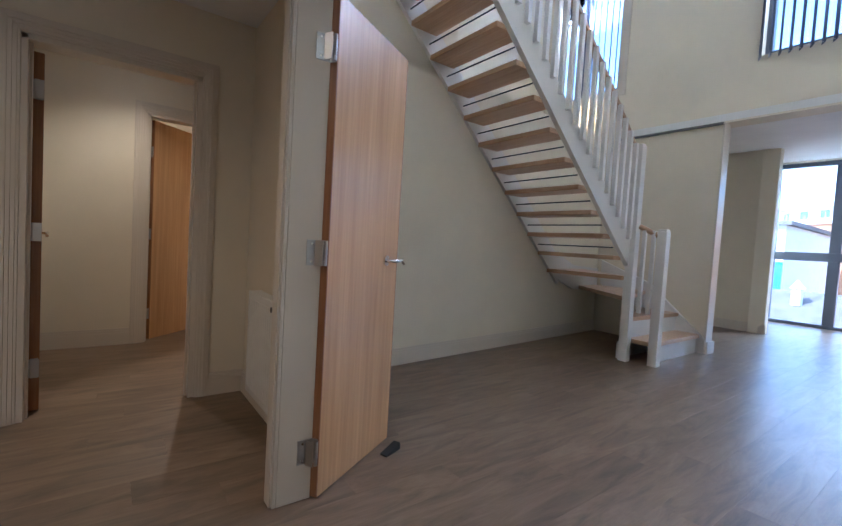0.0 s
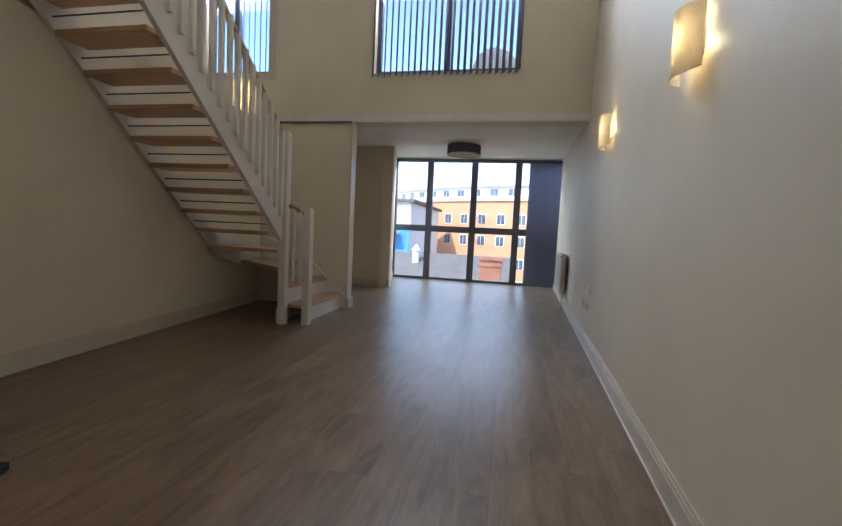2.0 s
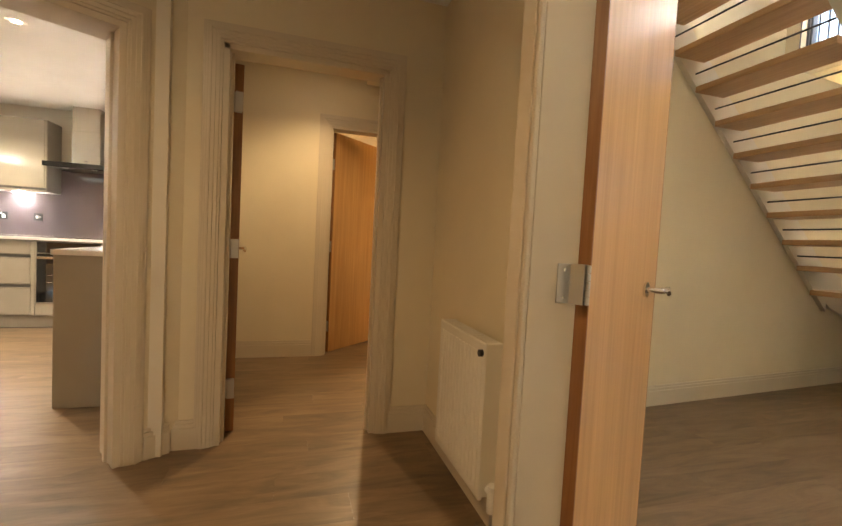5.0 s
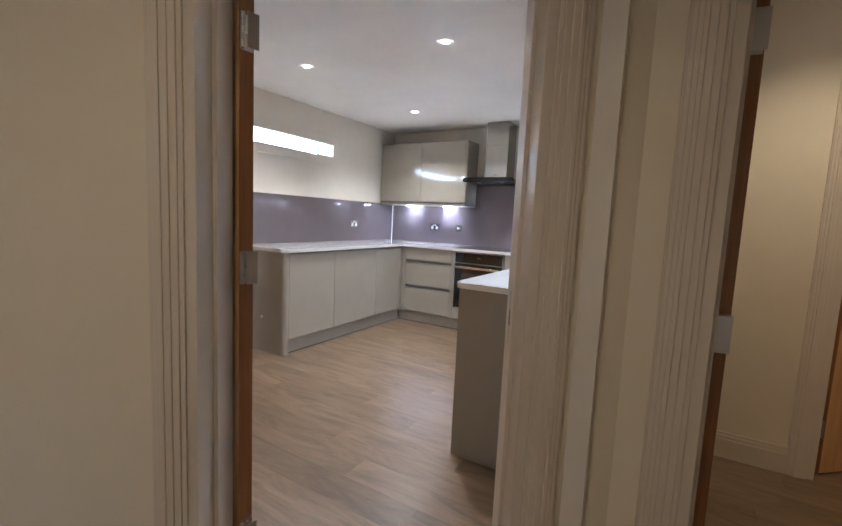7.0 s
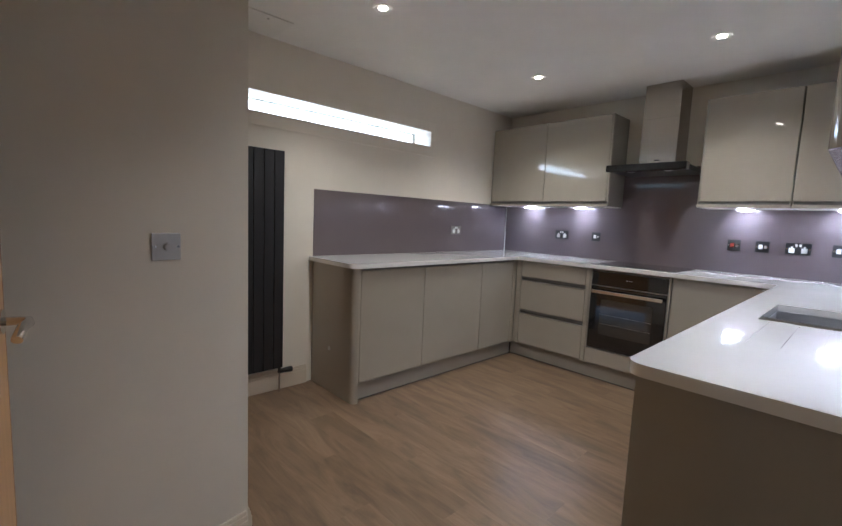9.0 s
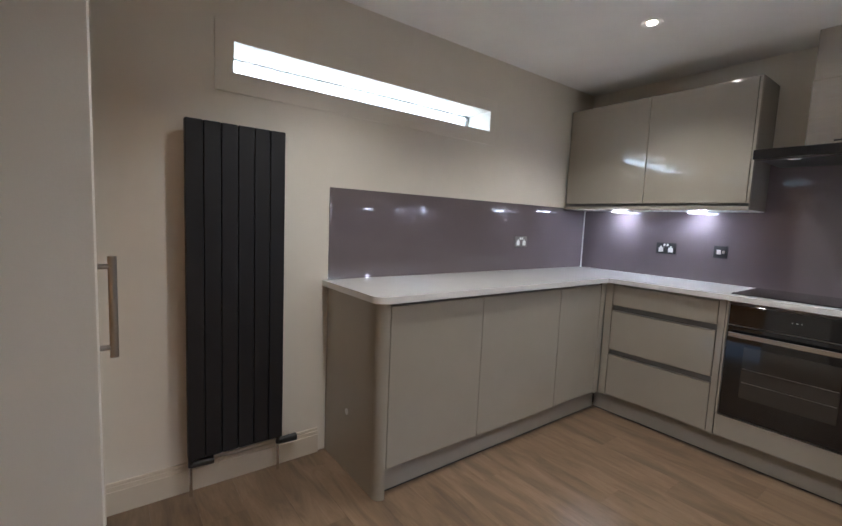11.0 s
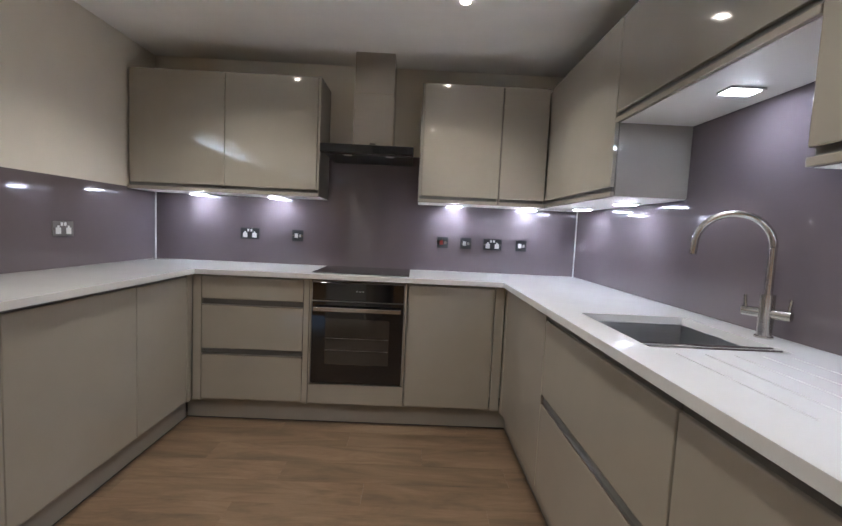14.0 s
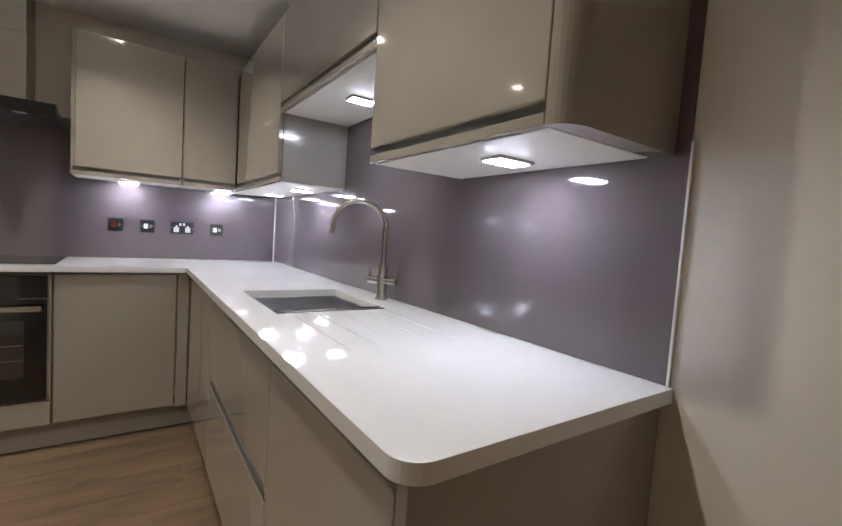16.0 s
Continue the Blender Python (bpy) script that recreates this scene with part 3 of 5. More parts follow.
for x, z in ((8.72, 0.60), (9.02, 0.60), (8.72, 0.43), (9.02, 0.43)):
    double_socket((x, wall_y(x) + 0.001, z), (0.037, 1, 0), "white double socket low on the living room wall", M_WPLASTIC, M_WPLASTIC)
switch_plate((9.9, wall_y(9.9) + 0.001, 0.52), (0.037, 1, 0), "white wall outlet low on the living room wall", M_WPLASTIC, M_WPLASTIC, "wall_outlet")


def downlight(p, energy, colour, spread=125, label="round recessed ceiling downlight, lit", size=0.045):
    t = thing("downlight", p, label, "ceiling light", "recessed downlights")
    x, y, z = p
    bm = B()
    for r0, r1, za, zb in ((size + 0.012, size + 0.008, z - 0.0, z - 0.006), (size + 0.008, size - 0.02, z - 0.006, z - 0.002)):
        cyl(bm, (x, y, za), (x, y, zb), r0, r1, 32, False)
    part("bezel", bm, M_WPLASTIC, t, "white bezel", True)
    part("lens", cyl(B(), (x, y, z - 0.001), (x, y, z - 0.003), size - 0.019, n=28), M_SPOT, t, "glowing lens")
    l = bpy.data.lights.new("downlight", "SPOT")
    l.energy, l.color, l.spot_size, l.spot_blend, l.shadow_soft_size = energy, colour, radians(spread), 0.7, 0.035
    o = new("downlight_lamp", l)
    o.matrix_world = look((x, y, z - 0.02), (x, y - 0.001, z - 1))
    return t


WARM = (1.0, 0.895, 0.75)
for p in ((0.93, -2.64), (0.98, -1.04), (2.25, -1.00), (2.20, -2.60)):
    downlight((*p, KC), 17.0, WARM)
# The next two downlights are unseen, added only to brighten the hall.
downlight((3.3, -6.5, HC), 3.0, (1.0, 0.67, 0.35), 160)
downlight((3.3, -5.5, HC), 3.3, (1.0, 0.69, 0.38), 160)
downlight((4.3, -3.1, 2.58), 7.5, (1.0, 0.74, 0.45))
downlight((4.98, -1.62, 2.58), 22.0, (1.0, 0.74, 0.45))


def undercabinet(p):
    t = thing("cabinet_light", p, "slim square lit LED light under the wall cabinet", "cabinet light", "lights under the wall cabinets")
    x, y, z = p
    box("housing", M_SATIN, t, x - 0.062, x + 0.062, y - 0.037, y + 0.037, z - 0.009, z, 0.002)
    box("diffuser", M_LED, t, x - 0.055, x + 0.048, y - 0.03, y + 0.03, z - 0.0115, z - 0.0085, 0.001, "glowing cool white diffuser")


# ---- kitchen units ----
PL = 0.042           # underside of the base units
WT0, WT1 = 0.888, 0.92
W = 3.32
FR = 2.655           # face of the sink run


def front(name, parent, axis, face, a, b, z0, z1, label=""):
    """A lacquered front with rounded edges. axis 'y': faces -y at y = face; 'x+' faces +x; 'x-' faces -x."""
    g = 0.0018
    if axis == "y":
        c = (a + g, b - g, face - 0.02, face)
    elif axis == "x+":
        c = (face, face + 0.02, a + g, b - g)
    else:
        c = (face - 0.02, face, a + g, b - g)
    return box(name, M_UNIT, parent, *c, z0 + g, z1 - g, 0.004, label)


# corner and left run
def base_unit(label, x0, x1, y0, y1, top=WT0 - 0.002, group="gloss base units"):
    t = thing("base_unit", ((x0 + x1) / 2, (y0 + y1) / 2, KF), label, "kitchen cabinet", group)
    box("body", M_CARC, t, x0, x1, y0, y1, PL, top, 0.001)
    return t


DT = 0.855           # top of door fronts
for a, b in ((-1.15, -0.66), (-1.88, -1.15), (-2.50, -1.88)):
    u = base_unit("gloss stone-grey base cabinet under the white worktop", 0.004, 0.578, a + 0.001, b - 0.001)
    # No groove on this run: the dark strip paints the shadow under the worktop.
    box("rail", M_GROOVE, u, 0.572, 0.582, a, b, DT - 0.005, WT0 - 0.003, 0, "dark recessed grip rail")
    front("door", u, "x+", 0.58, a, b, PL + 0.01, DT + 0.018)
u = base_unit("blind corner base cabinet with gloss fillers", 0.004, 0.578, -0.655, -0.004)
box("filler", M_UNIT, u, 0.58, 0.60, -0.657, -0.603, PL, WT0 - 0.004, 0.003)
# end panel with a rounded post
end = thing("end_panel", (0.3, -2.53, 0), "gloss stone-grey end panel with a rounded corner post", "cabinet panel")
box("panel", M_UNIT, end, 0.004, 0.555, -2.552, -2.504, KF, WT0 - 0.002, 0.002)
bm = prism(B(), [(0.556, -2.504), (0.556, -2.552)] + [(0.560 + 0.042 * math.sin(a), -2.510 - 0.042 * math.cos(a)) for a in np.linspace(0, math.pi / 2, 10)] + [(0.602, -2.504)], KF, WT0 - 0.002)
part("post", bm, M_UNIT, end, "rounded gloss post")
part("outlet_cap", cyl(B(), (0.28, -2.551, 0.24), (0.28, -2.556, 0.24), 0.016, n=24), M_SATIN, end, "small round metal cap")

# cooker run
u = base_unit("three-drawer gloss stone-grey base unit", 0.66, 1.325, -0.578, -0.004)
for z0, z1 in ((PL + 0.01, 0.360), (0.395, 0.690), (0.725, WT0 - 0.012)):
    front("drawer_front", u, "y", -0.58, 0.66, 1.325, z0, z1)
for z in (0.377, 0.707):
    box("grip_rail", M_GROOVE, u, 0.662, 1.323, -0.583, -0.57, z - 0.016, z + 0.017, 0, "dark recessed grip rail")
    box("edge_strip", M_SATIN, u, 0.665, 1.320, -0.602, -0.592, z - 0.0185, z - 0.0155, 0, "bright metal edge")
box("filler", M_UNIT, u, 0.604, 0.658, -0.60, -0.58, PL, WT0 - 0.004, 0.003)
box("side", M_UNIT, u, 1.327, 1.362, -0.60, -0.02, PL, WT0 - 0.004, 0.002)
u = base_unit("gloss stone-grey oven housing", 1.365, 2.003, -0.565, -0.004)
front("panel", u, "y", -0.58, 1.365, 2.003, PL + 0.005, 0.185)
for x in (1.366, 1.990):
    box("side", M_UNIT, u, x, x + 0.012, -0.60, -0.565, 0.186, WT0 - 0.004, 0.001)
ov = thing("built_in_oven", (1.684, -0.3, 0.19), "black glass built-in oven with a steel bar handle", "oven")
box("frame", M_SATIN, ov, 1.378, 1.990, -0.592, -0.566, 0.188, 0.872, 0.002, "thin steel frame")
box("control_panel", M_BLACKGLASS, ov, 1.384, 1.984, -0.604, -0.593, 0.748, 0.868, 0.002)
od = box("oven_door", M_BLACKGLASS, ov, 1.384, 1.984, -0.608, -0.593, 0.195, 0.742, 0.003)
m_ovwin = gloss("smoked_oven_window", (0.035, 0.031, 0.027), 0.05, 0.6)
box("window", m_ovwin, od, 1.475, 1.895, -0.6095, -0.607, 0.325, 0.63, 0.0005, "smoked window")
bm = B()
for z in (0.42, 0.50):
    cyl(bm, (1.48, -0.6103, z), (1.89, -0.6103, z), 0.0012, n=8)
part("shelf_rail", bm, M_SATIN, od)
bm = bx(B(), 1.40, 1.968, -0.652, -0.640, 0.682, 0.712, 0.004)
for x in (1.43, 1.938):
    bx(bm, x - 0.008, x + 0.008, -0.642, -0.606, 0.689, 0.705, 0.002)
part("bar_handle", bm, M_STEEL, od, "brushed steel bar handle")
for dx, w in ((-0.012, 0.010), (0.006, 0.014), (0.028, 0.006)):
    box("display_mark", M_WPLASTIC, ov, 1.684 + dx, 1.684 + dx + w * 0.6, -0.6046, -0.6038, 0.812, 0.816)
u = base_unit("gloss stone-grey base cabinet beside the oven", 2.006, 2.585, -0.578, -0.004)
front("door", u, "y", -0.58, 2.01, 2.585, PL + 0.01, WT0 - 0.012)
box("filler", M_UNIT, u, 2.588, FR - 0.004, -0.60, -0.58, PL, WT0 - 0.004, 0.003)

# sink run
u = base_unit("gloss stone-grey corner base cabinet beside the sink", FR + 0.022, W - 0.004, -1.455, -0.604)
box("filler", M_UNIT, u, FR, FR + 0.02, -0.658, -0.601, PL, WT0 - 0.004, 0.003)
front("door", u, "x-", FR + 0.02, -1.455, -0.66, PL + 0.01, WT0 - 0.012)
u = base_unit("gloss stone-grey two-drawer sink unit", FR + 0.022, W - 0.004, -2.43, -1.458, 0.69)
front("drawer_front", u, "x-", FR + 0.02, -2.43, -1.458, PL + 0.01, 0.462)
front("drawer_front", u, "x-", FR + 0.02, -2.43, -1.458, 0.50, DT - 0.004)
box("grip_rail", M_GROOVE, u, FR + 0.012, FR + 0.024, -2.428, -1.46, 0.462, 0.50, 0, "dark recessed grip rail")
box("edge_strip", M_CHROME, u, FR + 0.001, FR + 0.012, -2.426, -1.462, 0.4615, 0.4655, 0, "bright metal edge")
box("grip_rail", M_GROOVE, u, FR + 0.012, FR + 0.024, -2.428, -1.46, DT - 0.004, WT0 - 0.003, 0, "dark recessed grip rail")
u = base_unit("gloss stone-grey base cabinet at the end of the sink run", FR + 0.022, W - 0.004, -3.08, -2.433)
front("door", u, "x-", FR + 0.02, -3.08, -2.433, PL + 0.01, DT - 0.004)
box("grip_rail", M_GROOVE, u, FR + 0.012, FR + 0.024, -3.08, -2.433, DT - 0.004, WT0 - 0.003, 0, "dark recessed grip rail")
end = thing("end_panel", (2.98, -3.11, 0), "plain matt stone-grey end panel of the sink run", "cabinet panel")
box("panel", M_CARC, end, FR - 0.002, W - 0.003, -3.112, -3.083, KF, WT0 - 0.002, 0.002)

# plinths
for lab, c in (("x", (0.05, 0.545, -2.50, -0.56)), ("y", (0.545, FR + 0.06, -0.545, -0.5)), ("z", (FR + 0.055, FR + 0.10, -3.08, -0.5))):
    pl = thing("plinth", ((c[0] + c[1]) / 2, (c[2] + c[3]) / 2, 0), "stone-grey gloss plinth board under the base units", "plinth")
    box("board", M_CARC, pl, *c, KF, PL - 0.002, 0.001)
    box("seal", M_BLACK, pl, c[0] - 0.002, c[1] + 0.002, c[2] - 0.002, c[3] + 0.002, KF, KF + 0.006, 0, "dark rubber floor seal")

# worktop with sink cut-out and drainer grooves
worktop = thing("worktop", (1.6, -0.3, WT0), "polished white quartz U-shaped worktop with rounded ends", "worktop")
XF = FR - 0.025
SX0, SX1, SY0, SY1 = 2.75, 3.18, -2.14, -1.61
GA, GB = -2.62, -2.19
gx = [2.79 + 0.085 * k for k in range(5)]


def slab_mesh(xs, ys, top_at):
    """One slab over a grid of cells; top_at(x, y): the cell's top, or None where there is no slab."""
    bm, seen = B(), {}

    def v(x, y, z):
        k = (round(x, 5), round(y, 5), round(z, 5))
        if k not in seen:
            seen[k] = bm.verts.new(k)
        return seen[k]

    tops = {(i, j): top_at((xs[i] + xs[i + 1]) / 2, (ys[j] + ys[j + 1]) / 2) for i in range(len(xs) - 1) for j in range(len(ys) - 1)}
    for (i, j), z in tops.items():
        if z is None:
            continue
        a, b, c, d = xs[i], xs[i + 1], ys[j], ys[j + 1]
        bm.faces.new((v(a, c, z), v(b, c, z), v(b, d, z), v(a, d, z)))
        bm.faces.new((v(a, d, WT0), v(b, d, WT0), v(b, c, WT0), v(a, c, WT0)))
        for (di, dj), (p, q) in (((-1, 0), ((a, d), (a, c))), ((1, 0), ((b, c), (b, d))), ((0, -1), ((a, c), (b, c))), ((0, 1), ((b, d), (a, d)))):
            n = tops.get((i + di, j + dj))
            lo = WT0 if n is None else n
            if lo < z:
                bm.faces.new((v(*p, z), v(*p, lo), v(*q, lo), v(*q, z)))
    return bm


def top_at(x, y):
    if y > -0.62:
        return WT1
    if x < 0.625:
        return WT1 if y > -2.515 else None
    if x < XF or y < -3.085:
        return None
    if SX0 < x < SX1 and SY0 < y < SY1:
        return None
    if GA < y < GB and any(g < x < g + 0.007 for g in gx):
        return WT1 - 0.0025
    return WT1


xs = sorted([0.003, 0.625, XF, SX0, SX1, W - 0.003] + [v_ for g in gx for v_ in (g, g + 0.007)])
ys = sorted([-3.085, -2.515, GA, GB, SY0, SY1, -0.62, -0.003])
part("slab", slab_mesh(xs, ys, top_at), M_QUARTZ, worktop)
r = 0.07
arc = [(0.625 - r + r * math.sin(a), -2.585 + r - r * math.cos(a)) for a in np.linspace(0, math.pi / 2, 9)]
part("rounded_end", prism(B(), [(0.003, -2.515), (0.003, -2.585)] + arc, WT0, WT1), M_QUARTZ, worktop)
arc = [(XF + 0.05 - 0.05 * math.cos(a), -3.085 - 0.05 * math.sin(a)) for a in np.linspace(0, math.pi / 2, 9)]
part("rounded_end", prism(B(), arc + [(W - 0.003, -3.135), (W - 0.003, -3.085)], WT0, WT1), M_QUARTZ, worktop)
sink = thing("undermount_sink", (2.96, -1.87, 0.70), "brushed steel undermount sink bowl", "sink")
bm = B()
t = 0.004
bx(bm, SX0 - 0.006, SX1 + 0.006, SY0 - 0.006, SY1 + 0.006, 0.70, 0.704)
bx(bm, SX0 - 0.006, SX0 - 0.002, SY0 - 0.006, SY1 + 0.006, 0.704, WT0 - 0.001)
bx(bm, SX1 + 0.002, SX1 + 0.006, SY0 - 0.006, SY1 + 0.006, 0.704, WT0 - 0.001)
bx(bm, SX0 - 0.002, SX1 + 0.002, SY0 - 0.006, SY0 - 0.002, 0.704, WT0 - 0.001)
bx(bm, SX0 - 0.002, SX1 + 0.002, SY1 + 0.002, SY1 + 0.006, 0.704, WT0 - 0.001)
part("bowl", bm, M_SINK, sink)
part("waste", cyl(cyl(B(), (2.96, -1.87, 0.704), (2.96, -1.87, 0.708), 0.045, n=28), (2.96, -1.87, 0.708), (2.96, -1.87, 0.711), 0.03, n=24), M_CHROME, sink, "round chrome waste")
rack = thing("sink_rack", (2.96, -2.13, 0.86), "steel rolling drainer bar lying across the sink", "drainer")
bm = B()
for y in (-2.105, -2.07):
    cyl(bm, (SX0 + 0.001, y, 0.912), (SX1 - 0.001, y, 0.912), 0.0065, n=10)
part("bar", bm, M_CHROME, rack)

tap = thing("mixer_tap", (3.26, -1.935, WT1), "brushed steel swan-neck mixer tap with two levers", "tap")
part("base", cyl(cyl(B(), (3.26, -1.935, WT1), (3.26, -1.935, WT1 + 0.006), 0.028, n=28), (3.26, -1.935, WT1 + 0.006), (3.26, -1.935, WT1 + 0.15), 0.0225, n=28), M_STEEL, tap, "", True)
dx, dy = -0.88, 0.475
pts = [(3.26, -1.935, WT1 + 0.14), (3.26, -1.935, WT1 + 0.31)]
R0 = 0.115
for a in np.linspace(0, math.radians(168), 16):
    o = R0 - R0 * math.cos(a)
    pts.append((3.266 + dx * o, -1.93 + dy * o, WT1 + 0.31 + R0 * math.sin(a)))
o = 2 * R0 - 0.003
pts.append((3.266 + dx * (o + 0.006), -1.93 + dy * (o + 0.006), WT1 + 0.275))
part("spout", tube(B(), pts, 0.0125), M_STEEL, tap, "tall curved spout", True)
for s in (-1, 1):
    a = Vector((3.26, -1.935, WT1 + 0.085))
    side = Vector((0.5 * s, -0.87 * s, 0))
    lv = part("lever", cyl(B(), a, a + side * 0.07, 0.0165, n=24), M_STEEL, tap, "", True)
    part("lever_arm", cyl(B(), a + side * 0.06, a + side * 0.066 + Vector((0, 0, 0.055)), 0.005, n=12), M_STEEL, lv, "", True)

hob = thing("ceramic_hob", (1.68, -0.28, WT1), "frameless black glass hob set on the worktop", "hob")
box("glass", M_BLACKGLASS, hob, 1.36, 2.01, -0.535, -0.045, WT1 + 0.0005, WT1 + 0.006, 0.002)

# splashbacks
spl = [("splashback_west", (0.0005, 0.006, -2.55, -0.007, WT1 + 0.001, 1.447)),
       ("splashback_north", (0.007, W - 0.007, -0.006, -0.0005, WT1 + 0.001, 1.80)),
       ("splashback_east", (W - 0.006, W - 0.0005, -3.12, -0.007, WT1 + 0.001, 1.80))]
for n_, c in spl:
    s_ = thing("splashback", ((c[0] + c[1]) / 2, (c[2] + c[3]) / 2, c[4]), "glossy mauve-grey glass splashback panel", "splashback")
    box("glass_panel", M_SPLASH, s_, *c, 0.0008)
for x in (0.0075, W - 0.0075):
    t_ = thing("sealant_strip", (x, -0.0085, WT1), "white sealant line in the splashback corner", "sealant")
    part("bead", cyl(B(), (x, -0.0085, WT1), (x, -0.0085, 1.48), 0.006, n=10), M_WPLASTIC, t_)
t_ = thing("sealant_strip", (W - 0.004, -3.122, WT1), "white edge trim at the end of the splashback", "sealant")
box("bead", M_WPLASTIC, t_, W - 0.009, W - 0.0005, -3.127, -3.121, WT1 + 0.001, 1.45, 0.001)

# wall cabinets
UD = 0.345
XU = 2.945           # face of the wall cabinets over the sink run


def wall_unit(label, x0, x1, y0, y1, z0, z1, axis, doors, rail=True):
    t = thing("wall_cabinet", ((x0 + x1) / 2, (y0 + y1) / 2, z0), label, "kitchen cabinet", "gloss wall cabinets")
    if axis == "y":
        box("body", M_CARC, t, x0, x1, y0 + 0.022, y1, z0 + 0.004, z1, 0.001)
        box("light_rail", M_UNIT, t, x0, x1, y0, y0 + 0.02, z0, z0 + 0.024, 0.003, "gloss lower rail")
        box("grip_rail", M_GROOVE, t, x0 + 0.01, x1 - 0.01, y0 + 0.014, y0 + 0.024, z0 + 0.024, z0 + 0.046, 0, "dark recessed grip rail")
        box("base", M_WPLASTIC, t, x0 + 0.004, x1 - 0.004, y0 + 0.022, y1 - 0.004, z0, z0 + 0.004, 0, "pale underside")
    else:
        box("body", M_CARC, t, x0 + 0.022, x1, y0, y1, z0 + 0.004, z1, 0.001)
        box("light_rail", M_UNIT, t, x0, x0 + 0.02, y0, y1, z0, z0 + 0.024, 0.003, "gloss lower rail")
        box("grip_rail", M_GROOVE, t, x0 + 0.014, x0 + 0.024, y0 + 0.01, y1 - 0.01, z0 + 0.024, z0 + 0.046, 0, "dark recessed grip rail")
        box("base", M_WPLASTIC, t, x0 + 0.022, x1 - 0.004, y0 + 0.004, y1 - 0.004, z0, z0 + 0.004, 0, "pale underside")
    for a, b in doors:
        front("door", t, axis if axis == "y" else "x-", y0 + 0.02 if axis == "y" else x0 + 0.02, a, b, z0 + 0.044, z1 - 0.002)
    return t


UZ, UT = 1.435, 2.26
wu = wall_unit("wide gloss stone-grey wall cabinet with two doors", 0.012, 1.345, -UD, -0.008, UZ, UT, "y", ((0.03, 0.684), (0.684, 1.327)))
box("side_panel", M_UNIT, wu, 1.328, 1.345, -UD, -UD + 0.02, UZ + 0.046, UT, 0.003)
wu = wall_unit("gloss stone-grey wall cabinet beside the hood", 2.045, 2.612, -UD, -0.008, UZ, UT, "y", ((2.063, 2.612),))
wu = wall_unit("narrow gloss stone-grey corner wall cabinet", 2.616, XU - 0.003, -UD, -0.008, UZ, UT, "y", ((2.616, XU - 0.004),))
wall_unit("gloss stone-grey corner wall cabinet over the sink run", XU, W - 0.008, -1.36, -0.012, UZ, UT, "x", ((-1.36, -UD - 0.006),))
wall_unit("short gloss stone-grey wall cabinet above the sink", XU, W - 0.008, -2.36, -1.364, 1.775, UT, "x", ((-2.36, -1.364),))
wu = wall_unit("gloss stone-grey wall cabinet with a rounded end post", XU, W - 0.008, -3.037, -2.364, UZ - 0.012, UT, "x", ((-3.037, -2.364),))
bm = prism(B(), [(XU + 0.03, -3.039)] + [(XU + 0.06 - 0.06 * math.cos(a), -3.039 - 0.05 * math.sin(a)) for a in np.linspace(0, math.pi / 2, 10)] + [(W - 0.006, -3.089), (W - 0.006, -3.039)], UZ - 0.012, UT)
part("end_post", bm, M_UNIT, wu, "rounded gloss end post and panel")
for p in ((0.40, -0.11, UZ), (0.98, -0.11, UZ), (2.33, -0.11, UZ), (2.90, -0.11, UZ), (3.18, -0.45, UZ), (3.18, -1.05, UZ), (3.15, -1.86, 1.775), (3.14, -2.76, UZ - 0.012)):
    undercabinet(p)

# cooker hood
hood = thing("cooker_hood", (1.70, -0.25, 1.745), "stainless steel chimney cooker hood with a black glass visor", "cooker hood")
bm = bx(B(), 1.563, 1.847, -0.285, -0.008, 1.782, 2.18, 0.002)
bx(bm, 1.566, 1.844, -0.282, -0.008, 2.18, KC - 0.002, 0.002)
part("chimney", bm, M_CHIMNEY, hood, "brushed steel chimney")
bm = B()
lo = [(1.40, -0.50), (1.99, -0.50), (1.99, -0.008), (1.40, -0.008)]
hi = [(1.45, -0.30), (1.94, -0.30), (1.94, -0.008), (1.45, -0.008)]
v0 = [bm.verts.new((x, y, 1.764)) for x, y in lo]
v1 = [bm.verts.new((x, y, 1.794)) for x, y in hi]
bm.faces.new(v1)
for k in range(4):
    bm.faces.new((v0[k], v0[(k + 1) % 4], v1[(k + 1) % 4], v1[k]))
bm.faces.new(v0[::-1])
part("canopy", bm, M_STEEL, hood, "low steel canopy")
box("visor", M_BLACKGLASS, hood, 1.388, 2.002, -0.535, -0.46, 1.720, 1.776, 0.003, "black glass visor")
box("underside", M_BLACK, hood, 1.395, 1.995, -0.47, -0.01, 1.727, 1.764, 0.002, "steel filter plate")
for x in (1.55, 1.84):
    part("hood_lamp", cyl(B(), (x, -0.40, 1.7275), (x, -0.40, 1.724), 0.03, n=24), M_WPLASTIC, hood)
box("badge", M_BLACK, hood, 1.685, 1.725, -0.2865, -0.284, 1.827, 1.835, 0, "small dark maker's mark")

